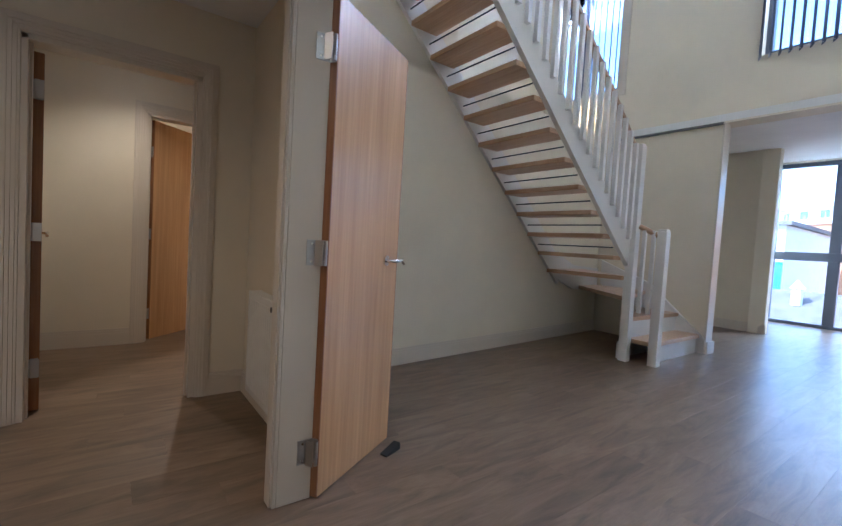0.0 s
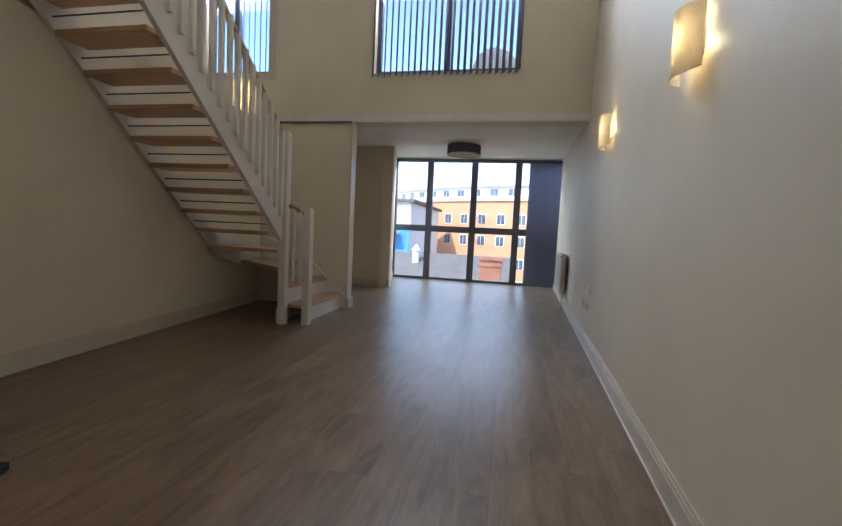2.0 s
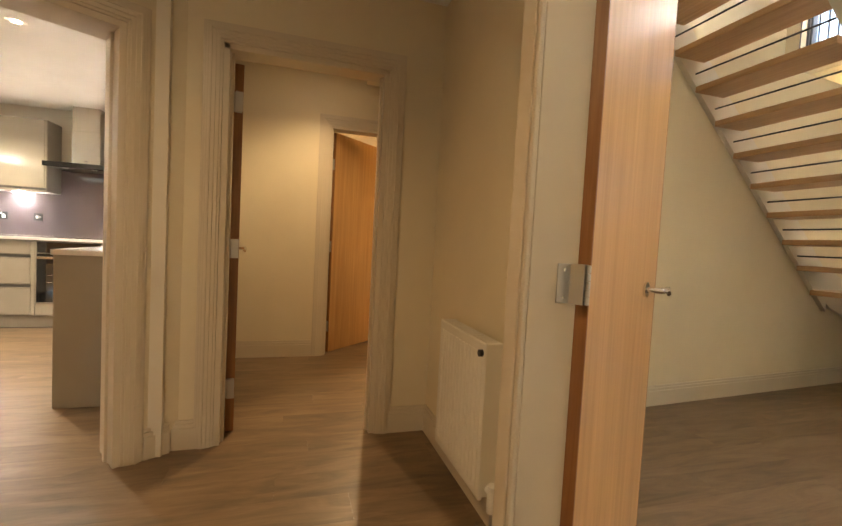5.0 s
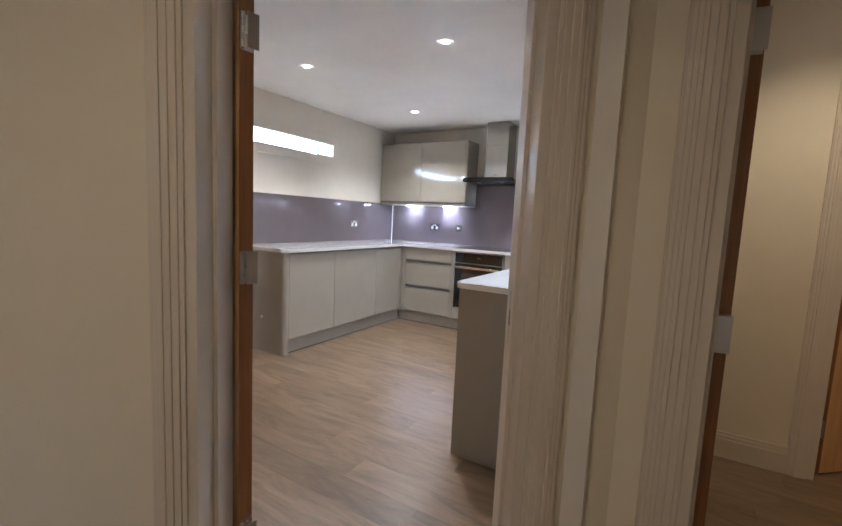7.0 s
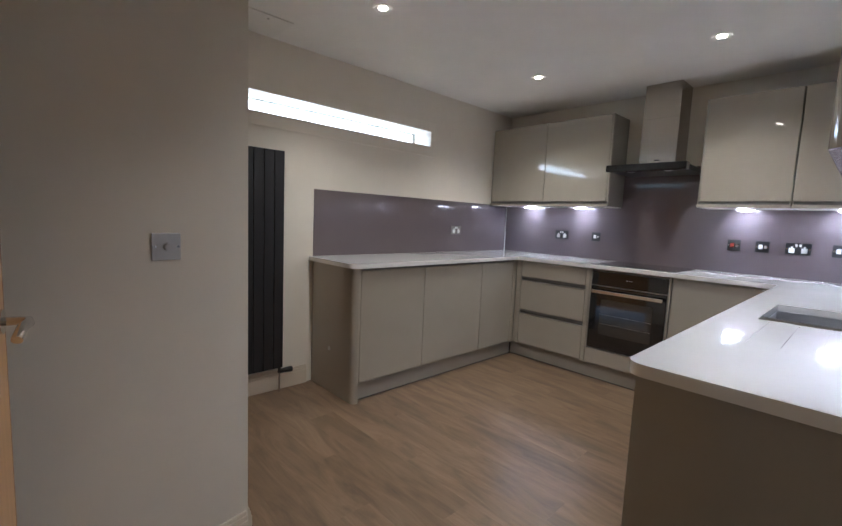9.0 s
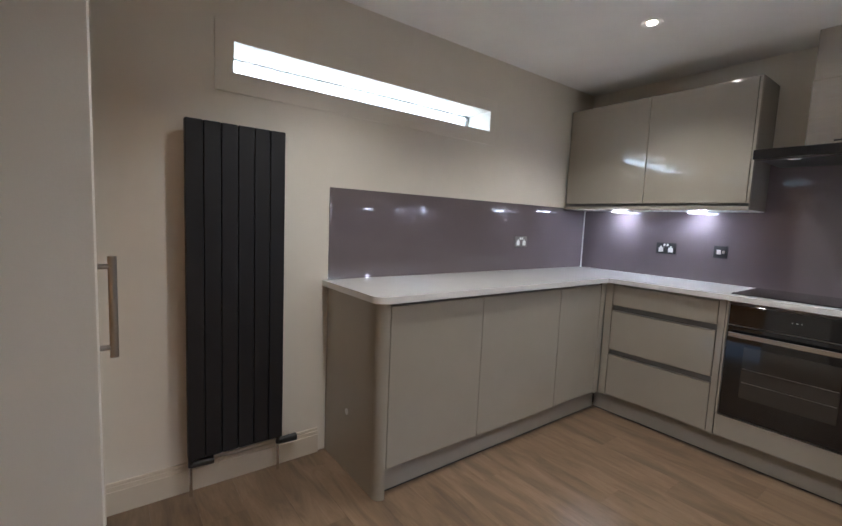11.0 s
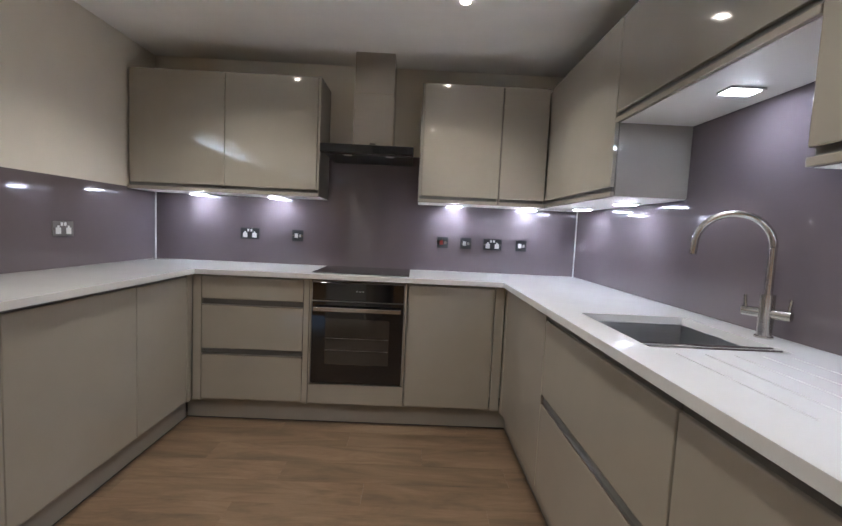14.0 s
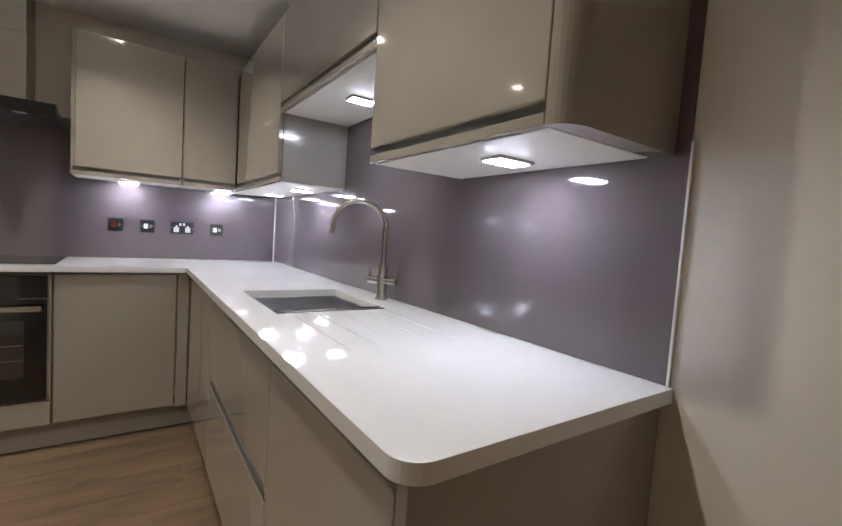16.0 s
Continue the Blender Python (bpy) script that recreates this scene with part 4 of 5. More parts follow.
# strip window, radiator, hatch
win = setting(new("window_1"), "high frosted strip window in a white frame", "window")
win.location = (-0.2, -2.18, SW[2])
y0, y1, z0, z1 = SW
part("pane", bx(B(), -0.252, -0.246, y0 + 0.02, y1 - 0.02, z0 + 0.01, z1 - 0.01), M_FROST, win, "bright frosted pane")
for c in ((y0, y1, z0 - 0.0, z0 + 0.012), (y0, y1, z1 - 0.012, z1), (y0, y0 + 0.03, z0, z1), (y1 - 0.03, y1, z0, z1)):
    box("window_frame", M_WPLASTIC, win, -0.27, -0.23, *c, 0.001)
bm = B()
for c in ((y0 - 0.085, y1 + 0.065, z0 - 0.095, z0 - 0.001), (y0 - 0.085, y1 + 0.065, z1 + 0.001, z1 + 0.085), (y0 - 0.085, y0 - 0.001, z0 - 0.001, z1 + 0.001), (y1 + 0.001, y1 + 0.065, z0 - 0.001, z1 + 0.001)):
    bx(bm, 0.0, 0.007, *c, 0)
part("surround", bm, M_KWALL, win, "flat painted surround")
al = bpy.data.lights.new("strip_window_sky", "AREA")
al.shape, al.size, al.size_y, al.energy, al.color = "RECTANGLE", 1.75, 0.2, 6.5, (0.86, 0.94, 1.0)
ao = new("strip_window_sky", al)
ao.matrix_world = look((-0.29, (y0 + y1) / 2, (z0 + z1) / 2), (1.0, (y0 + y1) / 2, (z0 + z1) / 2))
# Unseen screen added outside so that direct sun misses the strip window.
setting(box("wall_shaft", M_CEIL, None, -0.62, -0.55, -4.0, 0.2, 1.2, 2.7), "unseen pale screen added behind the strip window to block the sun", "wall")
hatch = thing("ceiling_hatch", (0.18, -3.03, KC), "white painted access hatch in the kitchen ceiling", "hatch")
box("panel", M_CEIL, hatch, 0.02, 0.34, -3.2, -2.9, KC - 0.008, KC + 0.0, 0.002)
part("latch", cyl(B(), (0.29, -3.05, KC - 0.008), (0.29, -3.05, KC - 0.011), 0.008, n=14), M_SATIN, hatch)

vr = thing("vertical_radiator", (0.08, -3.06, 0.12), "tall flat-tube anthracite vertical radiator on the kitchen wall", "radiator")
ys = np.linspace(-3.285, -2.835, 7)
for a, b in zip(ys, ys[1:]):
    box("tube", M_RADB, vr, 0.052, 0.092, a + 0.0012, b - 0.0012, 0.095, 1.69, 0.004)
for z in (0.16, 1.64):
    box("header", M_RADB, vr, 0.024, 0.052, -3.275, -2.845, z - 0.02, z + 0.02, 0.004)
for z in (0.4, 1.45):
    box("bracket", M_RADB, vr, 0.0, 0.03, -3.08, -3.04, z - 0.03, z + 0.03, 0.002)
for y in (-3.27, -2.85):
    v = part("valve", cyl(cyl(B(), (0.062, y, 0.11), (0.062, y, 0.05), 0.012, n=16), (0.062, y, 0.06), (0.062, y + 0.10, 0.06), 0.017, 0.021, n=20), M_BLACK, vr, "black radiator valve", True)
    part("pipe", cyl(B(), (0.062, y, 0.055), (0.062, y, KF - 0.002), 0.0075, n=12), M_CHROME, vr, "chrome tail pipe", True)


def panel_radiator(name, a, b, z0, z1, normal_side, label, depth=0.075, gap=0.035):
    """A convector panel radiator along the wall face a-b, standing out to its right."""
    m, n = along(a, b)
    t = thing(name, (*(m @ Vector((n / 2, -gap, 0))).xy, z0), label, "radiator")
    box("front_panel", M_RADW, t, 0, n, -gap - depth, -gap - depth + 0.016, z0, z1, 0.005, "", m)
    box("back_panel", M_RADW, t, 0, n, -gap - 0.016, -gap, z0, z1, 0.005, "", m)
    for s in (0.0, n - 0.012):
        box("end_cover", M_RADW, t, s, s + 0.012, -gap - depth + 0.001, -gap, z0 + 0.01, z1 + 0.004, 0.002, "", m)
    k = 0.02
    while k < n - 0.03:
        box("grille_bar", M_RADW, t, k, k + 0.012, -gap - depth + 0.012, -gap - 0.012, z1 - 0.004, z1 + 0.003, 0, "", m)
        k += 0.03
    k = 0.03
    while k < n - 0.03:
        box("flute", M_RADW, t, k, k + 0.016, -gap - depth - 0.003, -gap - depth + 0.002, z0 + 0.035, z1 - 0.035, 0.002, "", m)
        k += 0.034
    for s in (n - 0.006,):
        bm = cyl(B(), m @ Vector((s, -gap - depth / 2, z0 + 0.04)), m @ Vector((s + 0.05, -gap - depth / 2, z0 + 0.04)), 0.012, n=16)
        cyl(bm, m @ Vector((s + 0.045, -gap - depth / 2, z0 + 0.075)), m @ Vector((s + 0.045, -gap - depth / 2, z0 - 0.02)), 0.019, n=20)
        part("valve", bm, M_WPLASTIC, t, "white thermostatic valve", True)
        part("pipe", cyl(B(), m @ Vector((s + 0.045, -gap - depth / 2, z0)), m @ Vector((s + 0.045, -gap - depth / 2, -0.002)), 0.0075, n=12), M_SATIN, t, "", True)
    part("vent_cap", cyl(B(), m @ Vector((n - 0.03, -gap - depth - 0.001, z1 - 0.035)), m @ Vector((n - 0.03, -gap - depth - 0.014, z1 - 0.035)), 0.013, n=16), M_BLACK, t)
    part("wall_bracket", bx(B(), n * 0.2, n * 0.2 + 0.03, -gap, 0.002, z0 + 0.1, z1 - 0.1, 0, m), M_RADW, t)
    return t


panel_radiator("panel_radiator", (4.86, -4.50), (4.86, -4.98), 0.17, 0.735, 1, "small white panel radiator on the hall wall")
panel_radiator("panel_radiator", (12.35, wall_y(12.35)), (11.0, wall_y(11.0)), 0.24, 0.88, 1, "white panel radiator below the wall by the bay window")

# ---- bay and upper windows ----
bay = setting(new("window_2"), "dark aluminium floor-to-ceiling bay window in eight panes", "window")
bay.location = (14.1, -6.45, 0)
YB0, YB1, ZB = -8.42, -4.50, 2.90
bars = (-5.37, -6.43, -7.44)
for c in ((YB0, YB1, 0.0, 0.06), (YB0, YB1, ZB - 0.075, ZB), (YB0, YB0 + 0.06, 0.06, ZB - 0.075), (YB1 - 0.06, YB1, 0.06, ZB - 0.075), (YB0 + 0.06, YB1 - 0.06, 1.16, 1.31)):
    box("window_frame", M_FRAME, bay, 14.06, 14.16, *c, 0.004)
for y in bars:
    for z0, z1 in ((0.06, 1.16), (1.31, ZB - 0.075)):
        box("mullion", M_FRAME, bay, 14.06, 14.16, y - 0.075, y + 0.075, z0, z1, 0.004)
edges = [YB1 - 0.06] + [v for y in bars for v in (y + 0.075, y - 0.075)] + [YB0 + 0.06]
for a, b in zip(edges[0::2], edges[1::2]):
    for z0, z1 in ((0.06, 1.16), (1.31, ZB - 0.075)):
        p_ = part("pane", bx(B(), 14.105, 14.115, b, a, z0, z1), M_GLASS, bay)
        p_.visible_shadow = False
bl = thing("vertical_blind", (13.94, -8.05, 0.02), "dark slate-blue vertical blind drawn to one side of the bay window", "blind")
box("head_rail", M_FRAME, bl, 13.91, 13.97, YB0 + 0.04, YB1 - 0.1, 2.80, 2.84, 0.003)
for k, y in enumerate(np.linspace(-8.36, -7.72, 11)):
    m = Matrix.Translation((13.94, y, 0)) @ Matrix.Rotation(radians(66 + 7 * math.sin(k * 2.1)), 4, "Z")
    box("slat", M_BLIND, bl, -0.045, 0.045, -0.0008, 0.0008, 0.03, 2.80, 0, "", m)


def tall_window(name, y0, y1, z0, z1, mids, label):
    w = setting(new(name), label, "window")
    w.location = (9.7, (y0 + y1) / 2, z0)
    for c in ((y0, y1, z0, z0 + 0.06), (y0, y1, z1 - 0.06, z1), (y0, y0 + 0.06, z0 + 0.06, z1 - 0.06), (y1 - 0.06, y1, z0 + 0.06, z1 - 0.06)):
        box("window_frame", M_FRAME, w, 9.70, 9.78, *c, 0.003)
    for y in mids:
        box("mullion", M_FRAME, w, 9.70, 9.78, y - 0.04, y + 0.04, z0 + 0.06, z1 - 0.06, 0.003)
    e = [y0 + 0.06] + [v for y in sorted(mids) for v in (y - 0.04, y + 0.04)] + [y1 - 0.06]
    for a, b in zip(e[0::2], e[1::2]):
        p = part("pane", bx(B(), 9.735, 9.742, a, b, z0 + 0.06, z1 - 0.06), M_GLASS, w)
        p.visible_shadow = False
    return w


def hung_blind(y0, y1, z0, z1, n, x, angle, label):
    t = thing("vertical_blind", (x, (y0 + y1) / 2, z0), label, "blind")
    box("head_rail", M_FRAME, t, x - 0.03, x + 0.03, y0, y1, z1, z1 + 0.04, 0.003)
    for k, y in enumerate(np.linspace(y0 + 0.03, y1 - 0.03, n)):
        m = Matrix.Translation((x, y, 0)) @ Matrix.Rotation(radians(angle + 1.2 * math.sin(k * 1.7)), 4, "Z")
        s = box("slat", M_BLIND, t, -0.0445, 0.0445, -0.0007, 0.0007, z0, z1, 0, "", m)
        box("weight", M_FRAME, s, -0.044, 0.044, -0.0022, 0.0022, z0 - 0.002, z0 + 0.03, 0, "", m)
    part("chain", cyl(B(), (x, y0 + 0.03, z0 + 0.012), (x, y1 - 0.03, z0 + 0.012), 0.002, n=6), M_WPLASTIC, t)
    return t


tall_window("window_3", *UWIN, (-6.36,), "tall dark-framed upper window with a vertical blind")
hung_blind(UWIN[0] + 0.02, UWIN[1] + 0.03, UWIN[2] - 0.05, UWIN[3], 24, 9.555, 30, "slate-blue vertical blind with open slats over the upper window")
tall_window("window_4", *WIN2, (-3.2,), "dark-framed upper window above the stairs")
hung_blind(WIN2[0], WIN2[1], WIN2[2], WIN2[3], 12, 9.56, 40, "slate-blue vertical blind with open slats above the stairs")
bm = B()
y0, y1, z0, z1 = WIN2
for c in ((y0 - 0.12, y0, z0 - 0.1, z1), (y0, y1, z0 - 0.1, z0)):
    bx(bm, 9.582, 9.6, *c, 0.004)
setting(part("trim", bm, M_TRIM), "cream painted surround of the upper window", "trim")

# ---- stairs ----
st = thing("open_staircase", (8.3, -4.83, 0), "white-painted open-tread staircase with beech treads and balusters", "staircase")
YO = -4.80
RUN, RISE = 0.224, 0.202


def stair_wall(x):
    return LA[1] + (x - LA[0]) * (LB[1] - LA[1]) / (LB[0] - LA[0])


def sloped(bm, x0, x1, y0, y1, z_at, lo, hi):
    """A board on edge that follows the flight."""
    vs = [bm.verts.new((x, y, z_at(x) + d)) for x in (x0, x1) for y in (y0(x) if callable(y0) else y0, y1(x) if callable(y1) else y1) for d in (lo, hi)]
    for f in ((0, 1, 3, 2), (4, 6, 7, 5), (0, 4, 5, 1), (2, 3, 7, 6), (1, 5, 7, 3), (0, 2, 6, 4)):
        bm.faces.new([vs[i] for i in f])
    return bm


def flight(x):
    return 0.86 + 0.885 * (8.40 - x)


part("outer_string", sloped(B(), 5.3, 8.33, YO - 0.022, YO + 0.022, flight, 0.0, 0.285), M_STAIRW, st, "white painted string")
part("wall_string", sloped(B(), 5.3, 8.55, lambda x: stair_wall(x) - 0.042, lambda x: stair_wall(x) - 0.003, flight, -0.06, 0.24), M_STAIRW, st, "white painted wall string")
for k in range(-5, 8):
    x, z = 6.51 + RUN * k, 2.47 - RISE * k
    tr = box("tread", M_TREAD, st, x, x + 0.265, YO + 0.02, stair_wall(x) - 0.04, z - 0.042, z, 0.006, "beech tread")
    if k < 7:
        part("rod", cyl(B(), (x + 0.20, YO + 0.02, z - 0.125), (x + 0.20, stair_wall(x) - 0.04, z - 0.125), 0.006, n=10), M_ROD, st, "thin black safety rod", True)
N1, N2 = (8.33, -4.83), (8.41, -5.085)
pv = (8.36, -4.79)
fans = (((8.44, -5.055), (9.545, -5.055), (9.545, -4.77), (8.44, -4.77)),
        (pv, (9.545, -4.82), (9.545, -4.36)),
        (pv, (9.545, -4.42), (9.545, -3.77), (9.05, -3.80)),
        (pv, (9.12, -3.79), (8.28, -3.86), (8.28, -4.77)))
for poly, z in zip(fans, (0.215, 0.425, 0.64, 0.855)):
    part("tread", prism(B(), list(poly), z - 0.042, z), M_TREAD, st, "beech winder tread")
bm = bx(B(), 8.45, 9.53, -5.03, -5.015, 0.0, 0.172)
bx(bm, 8.45, 9.53, -4.80, -4.785, 0.216, 0.382)
part("riser", bm, M_STAIRW, st)
bm = bx(B(), 8.36, 9.5, -4.75, -4.73, 0.0, 0.17)
part("inner_apron", bm, M_STAIRW, st, "white apron under the winders")
bm = B()
lo = [(-5.11, 0.0), (-5.11, 0.16), (-4.95, 0.30), (-4.45, 0.74), (-3.8, 0.98), (-3.8, 0.66), (-4.5, 0.34), (-4.9, 0.0)]
f0 = [bm.verts.new((9.548, y, z)) for y, z in lo]
f1 = [bm.verts.new((9.588, y, z)) for y, z in lo]
bm.faces.new(f0)
bm.faces.new(f1[::-1])
for k in range(len(lo)):
    bm.faces.new((f0[k], f0[(k + 1) % len(lo)], f1[(k + 1) % len(lo)], f1[k]))
part("winder_string", bm, M_STAIRW, st, "white string of the winders")
bm = B()
lo = [(8.2, 1.02), (8.6, 0.70), (8.9, 0.60), (9.55, 0.56), (9.55, 0.86), (8.9, 0.9), (8.5, 1.05)]
f0 = [bm.verts.new((x, stair_wall(x) - 0.042, z)) for x, z in lo]
f1 = [bm.verts.new((x, stair_wall(x) - 0.004, z)) for x, z in lo]
bm.faces.new(f0)
bm.faces.new(f1[::-1])
for k in range(len(lo)):
    bm.faces.new((f0[k], f0[(k + 1) % len(lo)], f1[(k + 1) % len(lo)], f1[k]))
part("wall_string", bm, M_STAIRW, st, "white curved wall string")
for (x, y), top in ((N1, 2.17), (N2, 1.335)):
    part("newel_post", bx(bx(B(), x - 0.043, x + 0.043, y - 0.043, y + 0.043, 0, top - 0.02, 0.004), x - 0.038, x + 0.038, y - 0.038, y + 0.038, top - 0.02, top, 0.006), M_STAIRW, st, "square white newel post")


def rail_z(x):
    return 2.10 + 0.855 * (N1[0] - x)


part("handrail", sloped(B(), 5.2, N1[0] - 0.03, YO - 0.03, YO + 0.03, rail_z, -0.045, 0.0), M_RAIL, st, "beech handrail")
x = N1[0] - 0.115
while x > 5.3:
    z0, z1 = flight(x) + 0.20, rail_z(x) - 0.04
    box("baluster", M_STAIRW, st, x - 0.019, x + 0.019, YO - 0.062, YO - 0.024, z0, z1, 0.002)
    x -= 0.112
part("handrail", tube(B(), [(N1[0] + 0.02, N1[1] - 0.045, 1.36), (N2[0] - 0.005, N2[1] + 0.045, 1.27)], 0.026), M_RAIL, st, "short beech handrail", True)
for f in (0.38, 0.68):
    x, y = N1[0] + (N2[0] - N1[0]) * f, N1[1] + (N2[1] - N1[1]) * f
    box("baluster", M_STAIRW, st, x - 0.017, x + 0.017, y - 0.017, y + 0.017, 0.50, 1.32, 0.002)
part("newel_rail", sloped(B(), N1[0], N2[0], N1[1], N1[1] + 0.03, lambda x: 0.30, 0.0, 0.2), M_STAIRW, st)


# ---- wall lights ----
def sconce(x, y, z, yaw, energy=0.3):
    """A curved opal glass shield clipped over a halogen bulb; its back on the wall at (x, y), facing yaw."""
    m = Matrix.Translation((x, y, z)) @ Matrix.Rotation(radians(yaw), 4, "Z")
    t = thing("wall_light", (x, y, z), "curved opal glass wall light with a lit halogen bulb", "wall light", "opal wall lights")
    bm = B()
    rows = []
    n = 18
    for k in range(n + 1):
        a = -1 + 2 * k / n
        px, py = 0.13 * a, 0.105 - 0.075 * a * a
        dip = 0.012 * (1 - a * a)
        rows.append([bm.verts.new(m @ Vector((px, py + d, zz))) for d, zz in ((0, -0.132 - dip), (0, 0.132 + dip), (0.005, 0.132 + dip), (0.005, -0.132 - dip))])
    for u, w in zip(rows, rows[1:]):
        for k in range(4):
            bm.faces.new((u[k], u[(k + 1) % 4], w[(k + 1) % 4], w[k]))
    bm.faces.new(rows[0])
    bm.faces.new(rows[-1][::-1])
    part("glass_shade", bm, M_LAMPGLASS, t, "curved opal glass shade", True)
    box("back_plate", M_WPLASTIC, t, -0.05, 0.05, -0.01, 0.015, -0.06, 0.06, 0.004, "", m)
    bm = B()
    tube(bm, [m @ Vector(v) for v in ((0.0, 0.01, -0.05), (0.0, 0.06, -0.06), (0.06, 0.09, -0.09), (0.10, 0.075, -0.11), (0.155, 0.05, -0.10))], 0.004, 8)
    part("clip", bm, M_CHROME, t, "bent chrome clip", True)
    part("bulb", cyl(B(), m @ Vector((-0.02, 0.045, 0.02)), m @ Vector((0.02, 0.045, 0.02)), 0.008, n=12), M_BULB, t, "glowing halogen bulb")
    l = bpy.data.lights.new("wall_light", "POINT")
    l.energy, l.color, l.shadow_soft_size = energy, (1.0, 0.75, 0.42), 0.03
    o = new("wall_light_lamp", l)
    o.location = m @ Vector((0, 0.05, 0.02))
    return t


for x, z in ((6.02, 1.985), (8.02, 2.09)):
    sconce(x, wall_y(x), z, -2.1)
sconce(9.6, -3.40, 2.98, 90, 1.5)

drum = thing("drum_ceiling_light", (11.7, -6.42, 2.58), "grey cloth drum ceiling light with a chrome finial", "ceiling light")
part("shade", cyl(B(), (11.7, -6.42, 2.56), (11.7, -6.42, 2.72), 0.30, n=48, caps=False), M_SHADE, drum, "grey cloth drum shade", True)
part("diffuser", cyl(B(), (11.7, -6.42, 2.567), (11.7, -6.42, 2.572), 0.295, n=48), M_LAMPGLASS, drum)
part("finial", cyl(B(), (11.7, -6.42, 2.545), (11.7, -6.42, 2.567), 0.012, 0.02, n=16), M_CHROME, drum)
part("ceiling_rose", cyl(B(), (11.7, -6.42, 2.70), (11.7, -6.42, 2.785), 0.06, n=24), M_WPLASTIC, drum)

# ---- outside ----
setting(part("ground", bx(B(), -300, 900, -600, 600, -12.3, -12.0), M_GROUND), "street level far below the flat", "ground")


def facade_windows(house, pts, w, h, z_rows, group_label="", rail=False, every=1):
    """Windows with frames set on points (x, y, yaw) of a facade."""
    for j, (x, y, yaw) in enumerate(pts):
        for i, z in enumerate(z_rows):
            m = Matrix.Translation((x, y, z)) @ Matrix.Rotation(yaw, 4, "Z")
            wn_ = box("window", M_WPLASTIC, house, -0.04, 0.05, -w / 2, w / 2, 0, h, 0, "", m)
            box("pane", M_PANE, wn_, -0.06, -0.035, -w / 2 + 0.07, -0.03, 0.07, h - 0.07, 0, "", m)
            box("pane", M_PANE, wn_, -0.06, -0.035, 0.03, w / 2 - 0.07, 0.07, h - 0.07, 0, "", m)
            if rail and j % 3 == 1:
                b_ = box("balcony_rail", M_FRAME, house, -0.28, -0.24, -w / 2 - 0.1, w / 2 + 0.1, 0.85, 0.9, 0, "", m)
                for q_ in np.linspace(-w / 2 - 0.08, w / 2 + 0.08, 9):
                    box("bar", M_FRAME, b_, -0.27, -0.25, q_ - 0.015, q_ + 0.015, 0.0, 0.85, 0, "", m)


# curved orange block
CX, CY, CR = 102.0, -22.0, 45.5
orange = thing("apartment_building", (CX, CY, -12), "curved orange-rendered apartment block with white top storey", "building")
angs = np.linspace(radians(118), radians(252), 60)


def ring(r, z0, z1):
    bm = B()
    prism(bm, [(CX + r * math.cos(a), CY + r * math.sin(a)) for a in angs], z0, z1)
    return bm


part("wall", ring(CR, -12, 5.65), M_ORANGE, orange)
part("cornice", ring(CR + 0.25, 5.65, 6.0), M_WREND, orange, "pale cornice")
part("top_storey", ring(CR - 1.4, 6.0, 7.7), M_WREND, orange, "white set-back top storey")
part("roof", ring(CR - 0.9, 7.7, 7.9), M_WREND, orange)
part("plant_room", ring(CR - 30, 7.9, 9.6), M_WREND, orange)
pts, pts2 = [], []
for k, a in enumerate(np.linspace(radians(122), radians(248), 38)):
    pts.append((CX + CR * math.cos(a), CY + CR * math.sin(a), a + math.pi))
    pts2.append((CX + (CR - 1.4) * math.cos(a + 0.02), CY + (CR - 1.4) * math.sin(a + 0.02), a + math.pi))
facade_windows(orange, pts, 1.15, 1.35, (-8.6, -5.8, -3.0, -0.2, 2.6), rail=True)
facade_windows(orange, pts2, 1.3, 1.0, (6.35,))

white = thing("apartment_building", (46, 8, -12), "white and blue flat-roofed apartment block with balconies", "building")
box("wall", M_WREND, white, 44, 60, 2.2, 26, -12, 4.0)
box("roof", M_SLATE, white, 43.6, 60.4, 1.8, 26.4, 4.0, 4.3)
box("blue_panel", M_BLUE, white, 43.9, 44.0, 2.2, 4.2, -3.0, 1.3)
facade_windows(white, [(44, y, math.pi) for y in (4.6, 7.2, 9.8, 12.4, 15.0)], 1.6, 1.7, (-4.6, -1.6, 1.5))
for z in (-2.0, 1.1):
    bb = box("balcony", M_WREND, white, 42.6, 44.0, 3.2, 8.6, z - 0.2, z)
    box("balcony_rail", M_FRAME, bb, 42.6, 42.66, 3.2, 8.6, z + 0.9, z + 1.0)

# near roofs
rf = thing("slate_roof_house", (24, -3, -12), "grey slate pitched roof with a brick chimney stack", "house")
bm = B()
prism(bm, [(0, 0), (-6.0, -2.6), (6.0, -2.6)], -7, 9, Matrix.Translation((26.5, 0.5, 0.05)) @ Matrix.Rotation(radians(90), 4, "X") @ Matrix.Translation((0, 0, -1)))
part("roof", bm, M_SLATE, rf, "weathered slate roof")
box("wall", M_BRICK, rf, 20.8, 32.0, -8.0, 7.2, -12, -2.55)
ch = box("chimney", M_BRICK, rf, 21.6, 22.5, -7.05, -6.15, -3.2, 0.1, 0.01, "red brick chimney stack")
for z, e in ((0.1, 0.06), (-0.15, 0.04)):
    box("corbel", M_BRICK, ch, 21.6 - e, 22.5 + e, -7.05 - e, -6.15 + e, z, z + 0.12, 0.01)
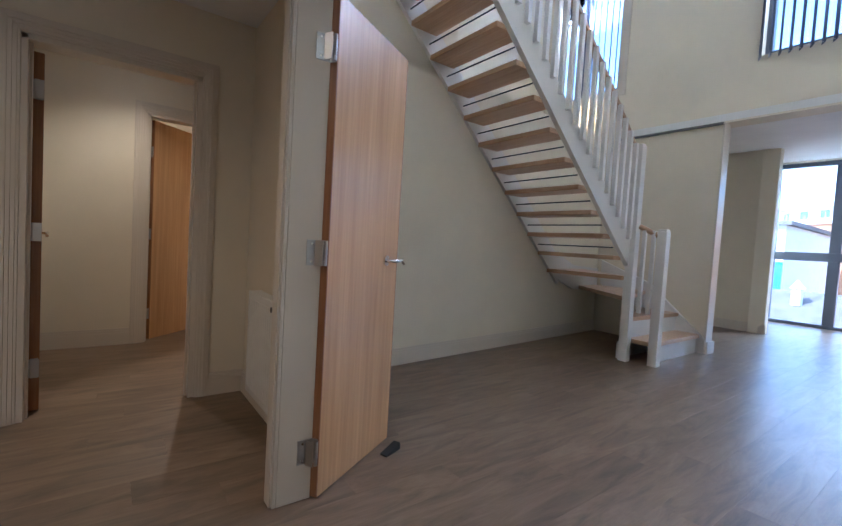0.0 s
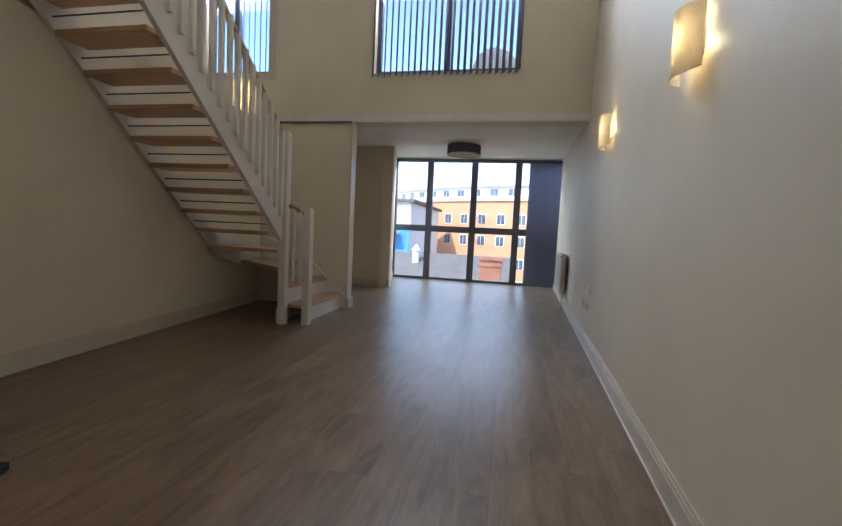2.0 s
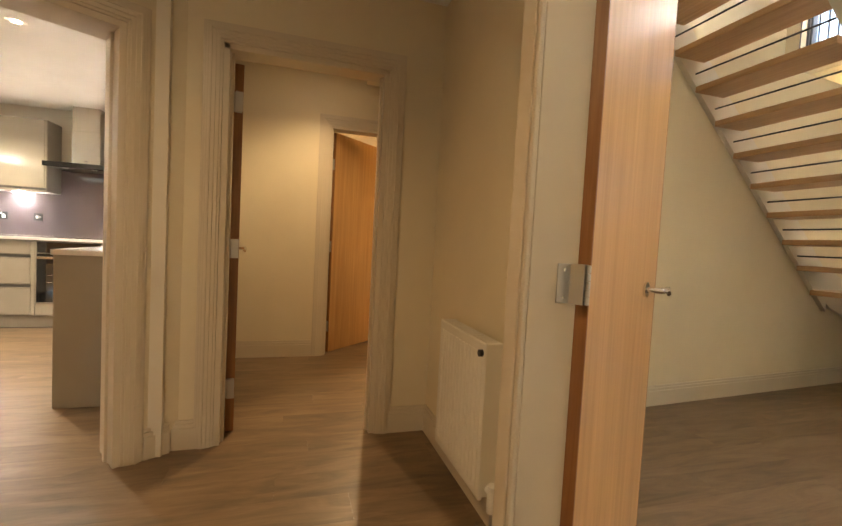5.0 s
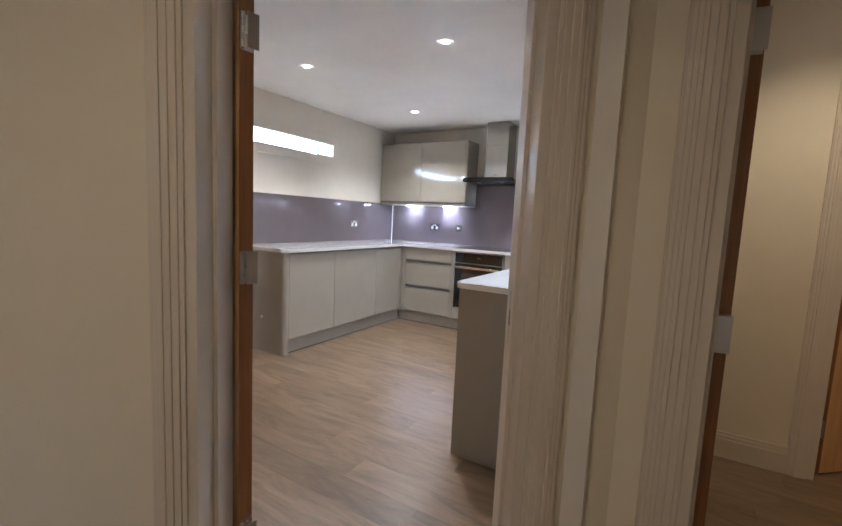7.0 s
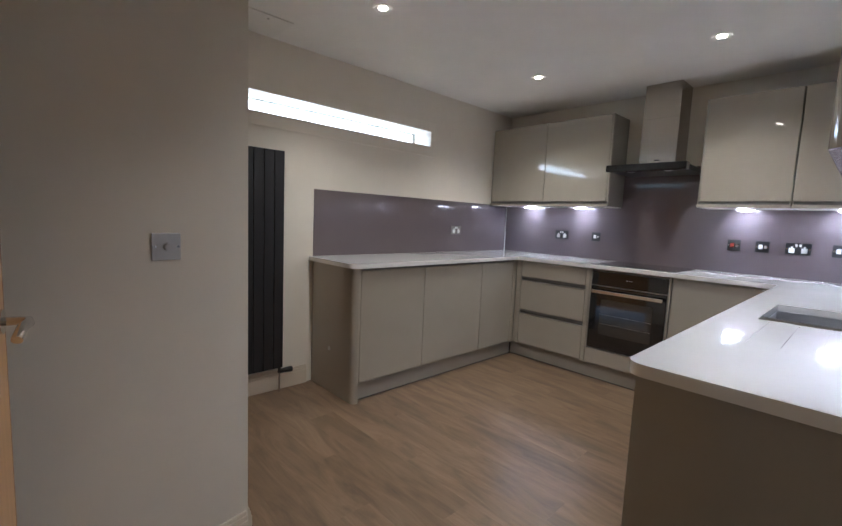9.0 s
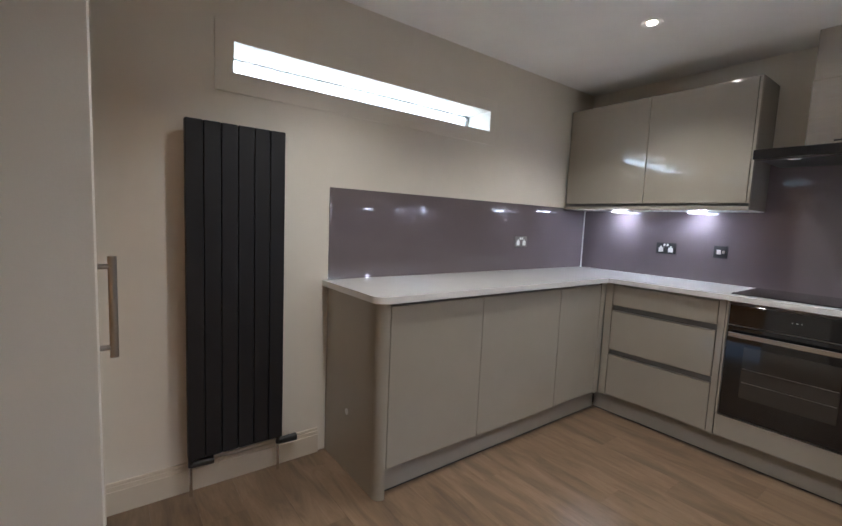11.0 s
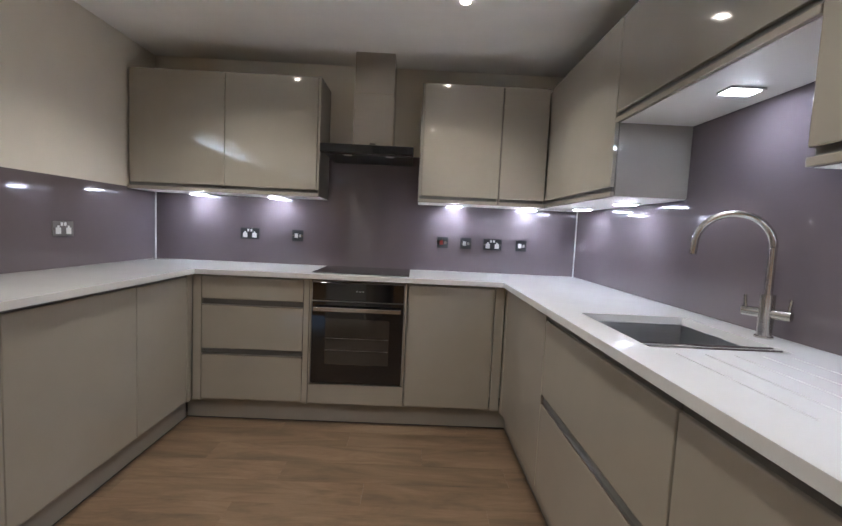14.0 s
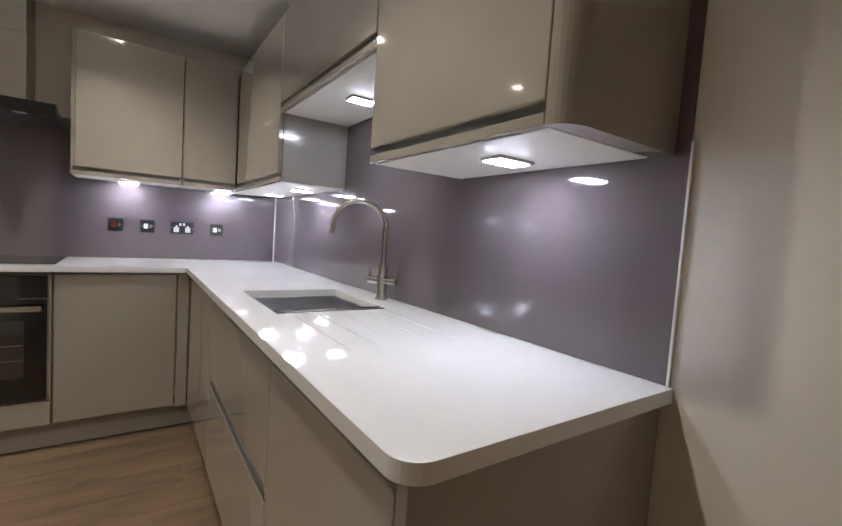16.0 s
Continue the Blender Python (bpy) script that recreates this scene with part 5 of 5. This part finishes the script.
rf2 = thing("slate_roof_house", (30, -12, -12), "lower grey slate roof beside the chimney", "house")
prism_m = Matrix.Translation((30, -9.5, -0.9)) @ Matrix.Rotation(radians(90), 4, "X")
part("roof", prism(B(), [(0, 0), (-5, -2.2), (5, -2.2)], 0, 14, prism_m), M_SLATE, rf2, "weathered slate roof")
box("wall", M_BRICK, rf2, 25.4, 34.6, -23.4, -9.6, -12, -3.1)
cup_ = thing("roof_turret", (26.0, -2.2, 0.1), "small white louvred roof turret", "turret")
part("body", cyl(B(), (25.4, -2.6, -0.45), (25.4, -2.6, 0.2), 0.18, n=8), M_WREND, cup_)
part("cap", cyl(B(), (25.4, -2.6, 0.2), (25.4, -2.6, 0.5), 0.25, 0.03, n=8), M_WREND, cup_, "pointed cap")

dish = thing("satellite_dish", (10.5, -6.95, 3.36), "pale grey satellite dish outside the upper window", "satellite dish")
bm = B()
m = Matrix.Translation((10.5, -6.95, 3.55)) @ Matrix.Rotation(radians(70), 4, "Y")
rows = []
for i in range(7):
    r_ = 0.34 * i / 6
    rows.append([bm.verts.new(m @ Vector((r_ * math.cos(a), r_ * math.sin(a), 0.5 * r_ * r_))) for a in np.linspace(0, 2 * math.pi, 28, endpoint=False)] if i else [bm.verts.new(m @ Vector((0, 0, 0)))])
for k in range(28):
    bm.faces.new((rows[0][0], rows[1][k], rows[1][(k + 1) % 28]))
for u, w in zip(rows[1:], rows[2:]):
    for k in range(28):
        bm.faces.new((u[k], w[k], w[(k + 1) % 28], u[(k + 1) % 28]))
part("reflector", bm, M_WPLASTIC, dish, "", True)
part("mast", cyl(B(), (10.55, -6.95, 3.36), (10.55, -6.95, 3.5), 0.022, n=12), M_SATIN, dish)
part("arm", cyl(B(), (10.53, -6.95, 3.2), (10.9, -6.95, 3.35), 0.012, n=8), M_SATIN, dish)
setting(box("roof", M_SLATE, None, 9.85, 14.5, -9.0, -3.5, 3.3, 3.36), "grey flat roof over the window bay", "roof")

# ---- fill lamps added in the unseen tops of the upper windows ----
# The windows run on above the view to hold these lamps, which brighten the room.
for (a, b, lo, hi), watts in ((UWIN, 70.0), (WIN2, 35.0)):
    l = bpy.data.lights.new("upper_window_fill", "AREA")
    l.shape, l.size, l.size_y, l.energy, l.color = "RECTANGLE", b - a - 0.15, 0.95, 0.6 * watts, (0.95, 0.97, 1.0)
    o = new("upper_window_fill", l)
    o.matrix_world = look((9.69, (a + b) / 2, hi - 0.55), (8.69, (a + b) / 2, hi - 0.85))

# Hidden bluish lamp added outside, over the window head, to brighten the bay.
l = bpy.data.lights.new("bay_window_fill", "AREA")
l.shape, l.size, l.size_y, l.energy, l.color = "RECTANGLE", 3.5, 0.6, 135.0, (0.80, 0.90, 1.0)
o = new("bay_window_fill", l)
o.matrix_world = look((14.75, -6.45, 3.3), (11.6, -6.45, 0.4))

# ---- floor planks ----
PW, PLEN = 0.184, 1.22
plank_mesh = {}


def clipped(poly, keep):
    """The part of a polygon on which keep(point) >= 0 (a straight cut)."""
    out = []
    for p, q in zip(poly, poly[1:] + poly[:1]):
        a, b = keep(p), keep(q)
        if a >= 0:
            out.append(p)
        if (a >= 0) != (b >= 0):
            f = a / (a - b)
            out.append((p[0] + (q[0] - p[0]) * f, p[1] + (q[1] - p[1]) * f))
    return out


def plank(x0, x1, y0, y1, parent, z, keep):
    g = 0.0003
    cx, cy = (x0 + x1) / 2, (y0 + y1) / 2
    poly = [(x0 + g, y0 + g), (x1 - g, y0 + g), (x1 - g, y1 - g), (x0 + g, y1 - g)]
    whole = True
    if keep:
        cut = clipped(poly, keep)
        if len(cut) < 3:
            return
        whole = cut == poly
        poly = cut
    key = (round(x1 - x0, 3), round(y1 - y0, 3)) if whole else (x0, y0, z)
    if key not in plank_mesh:
        bm = B()
        top = [bm.verts.new((x - cx, y - cy, 0.0)) for x, y in poly]
        bot = [bm.verts.new((x - cx, y - cy, -0.004)) for x, y in poly]
        bm.faces.new(top)
        for k in range(len(poly)):
            bm.faces.new((top[k], bot[k], bot[(k + 1) % len(poly)], top[(k + 1) % len(poly)]))
        bmesh.ops.recalc_face_normals(bm, faces=bm.faces)
        me = bpy.data.meshes.new("plank")
        bm.to_mesh(me)
        bm.free()
        me.materials.append(M_FLOOR)
        plank_mesh[key] = me
    o = new("plank", plank_mesh[key])
    o.location = (cx, cy, z)
    o.parent = parent


rng = random.Random(4)


def lay(x0, x1, y0, y1, parent, z=0.0, keep=None):
    """Planks along x, from x0 to x1, with staggered ends."""
    y, r = y0, 0
    while y < y1 - 0.01:
        x = x0 - round(((r * 0.37 + rng.random() * 0.15) % 1.0) * 8) * PLEN / 8
        while x < x1:
            a, b = max(x, x0), min(x + PLEN, x1)
            if b - a > 0.05:
                plank(a, b, y, min(y + PW, y1), parent, z, keep)
            x += PLEN
        y += PW
        r += 1


def past_door(p):
    return (p[0] - P_R.x) * N.x + (p[1] - P_R.y) * N.y - 0.07


lay(0.0, 3.3, -5.1, -0.48, kitchen_floor, KF, past_door)
lay(1.3, 14.2, -8.42, -4.02, floor, 0.0, lambda p: -past_door(p))
lay(3.46, 9.6, -4.02, -3.7, floor)
lay(3.49, 6.3, -3.7, -1.05, floor)
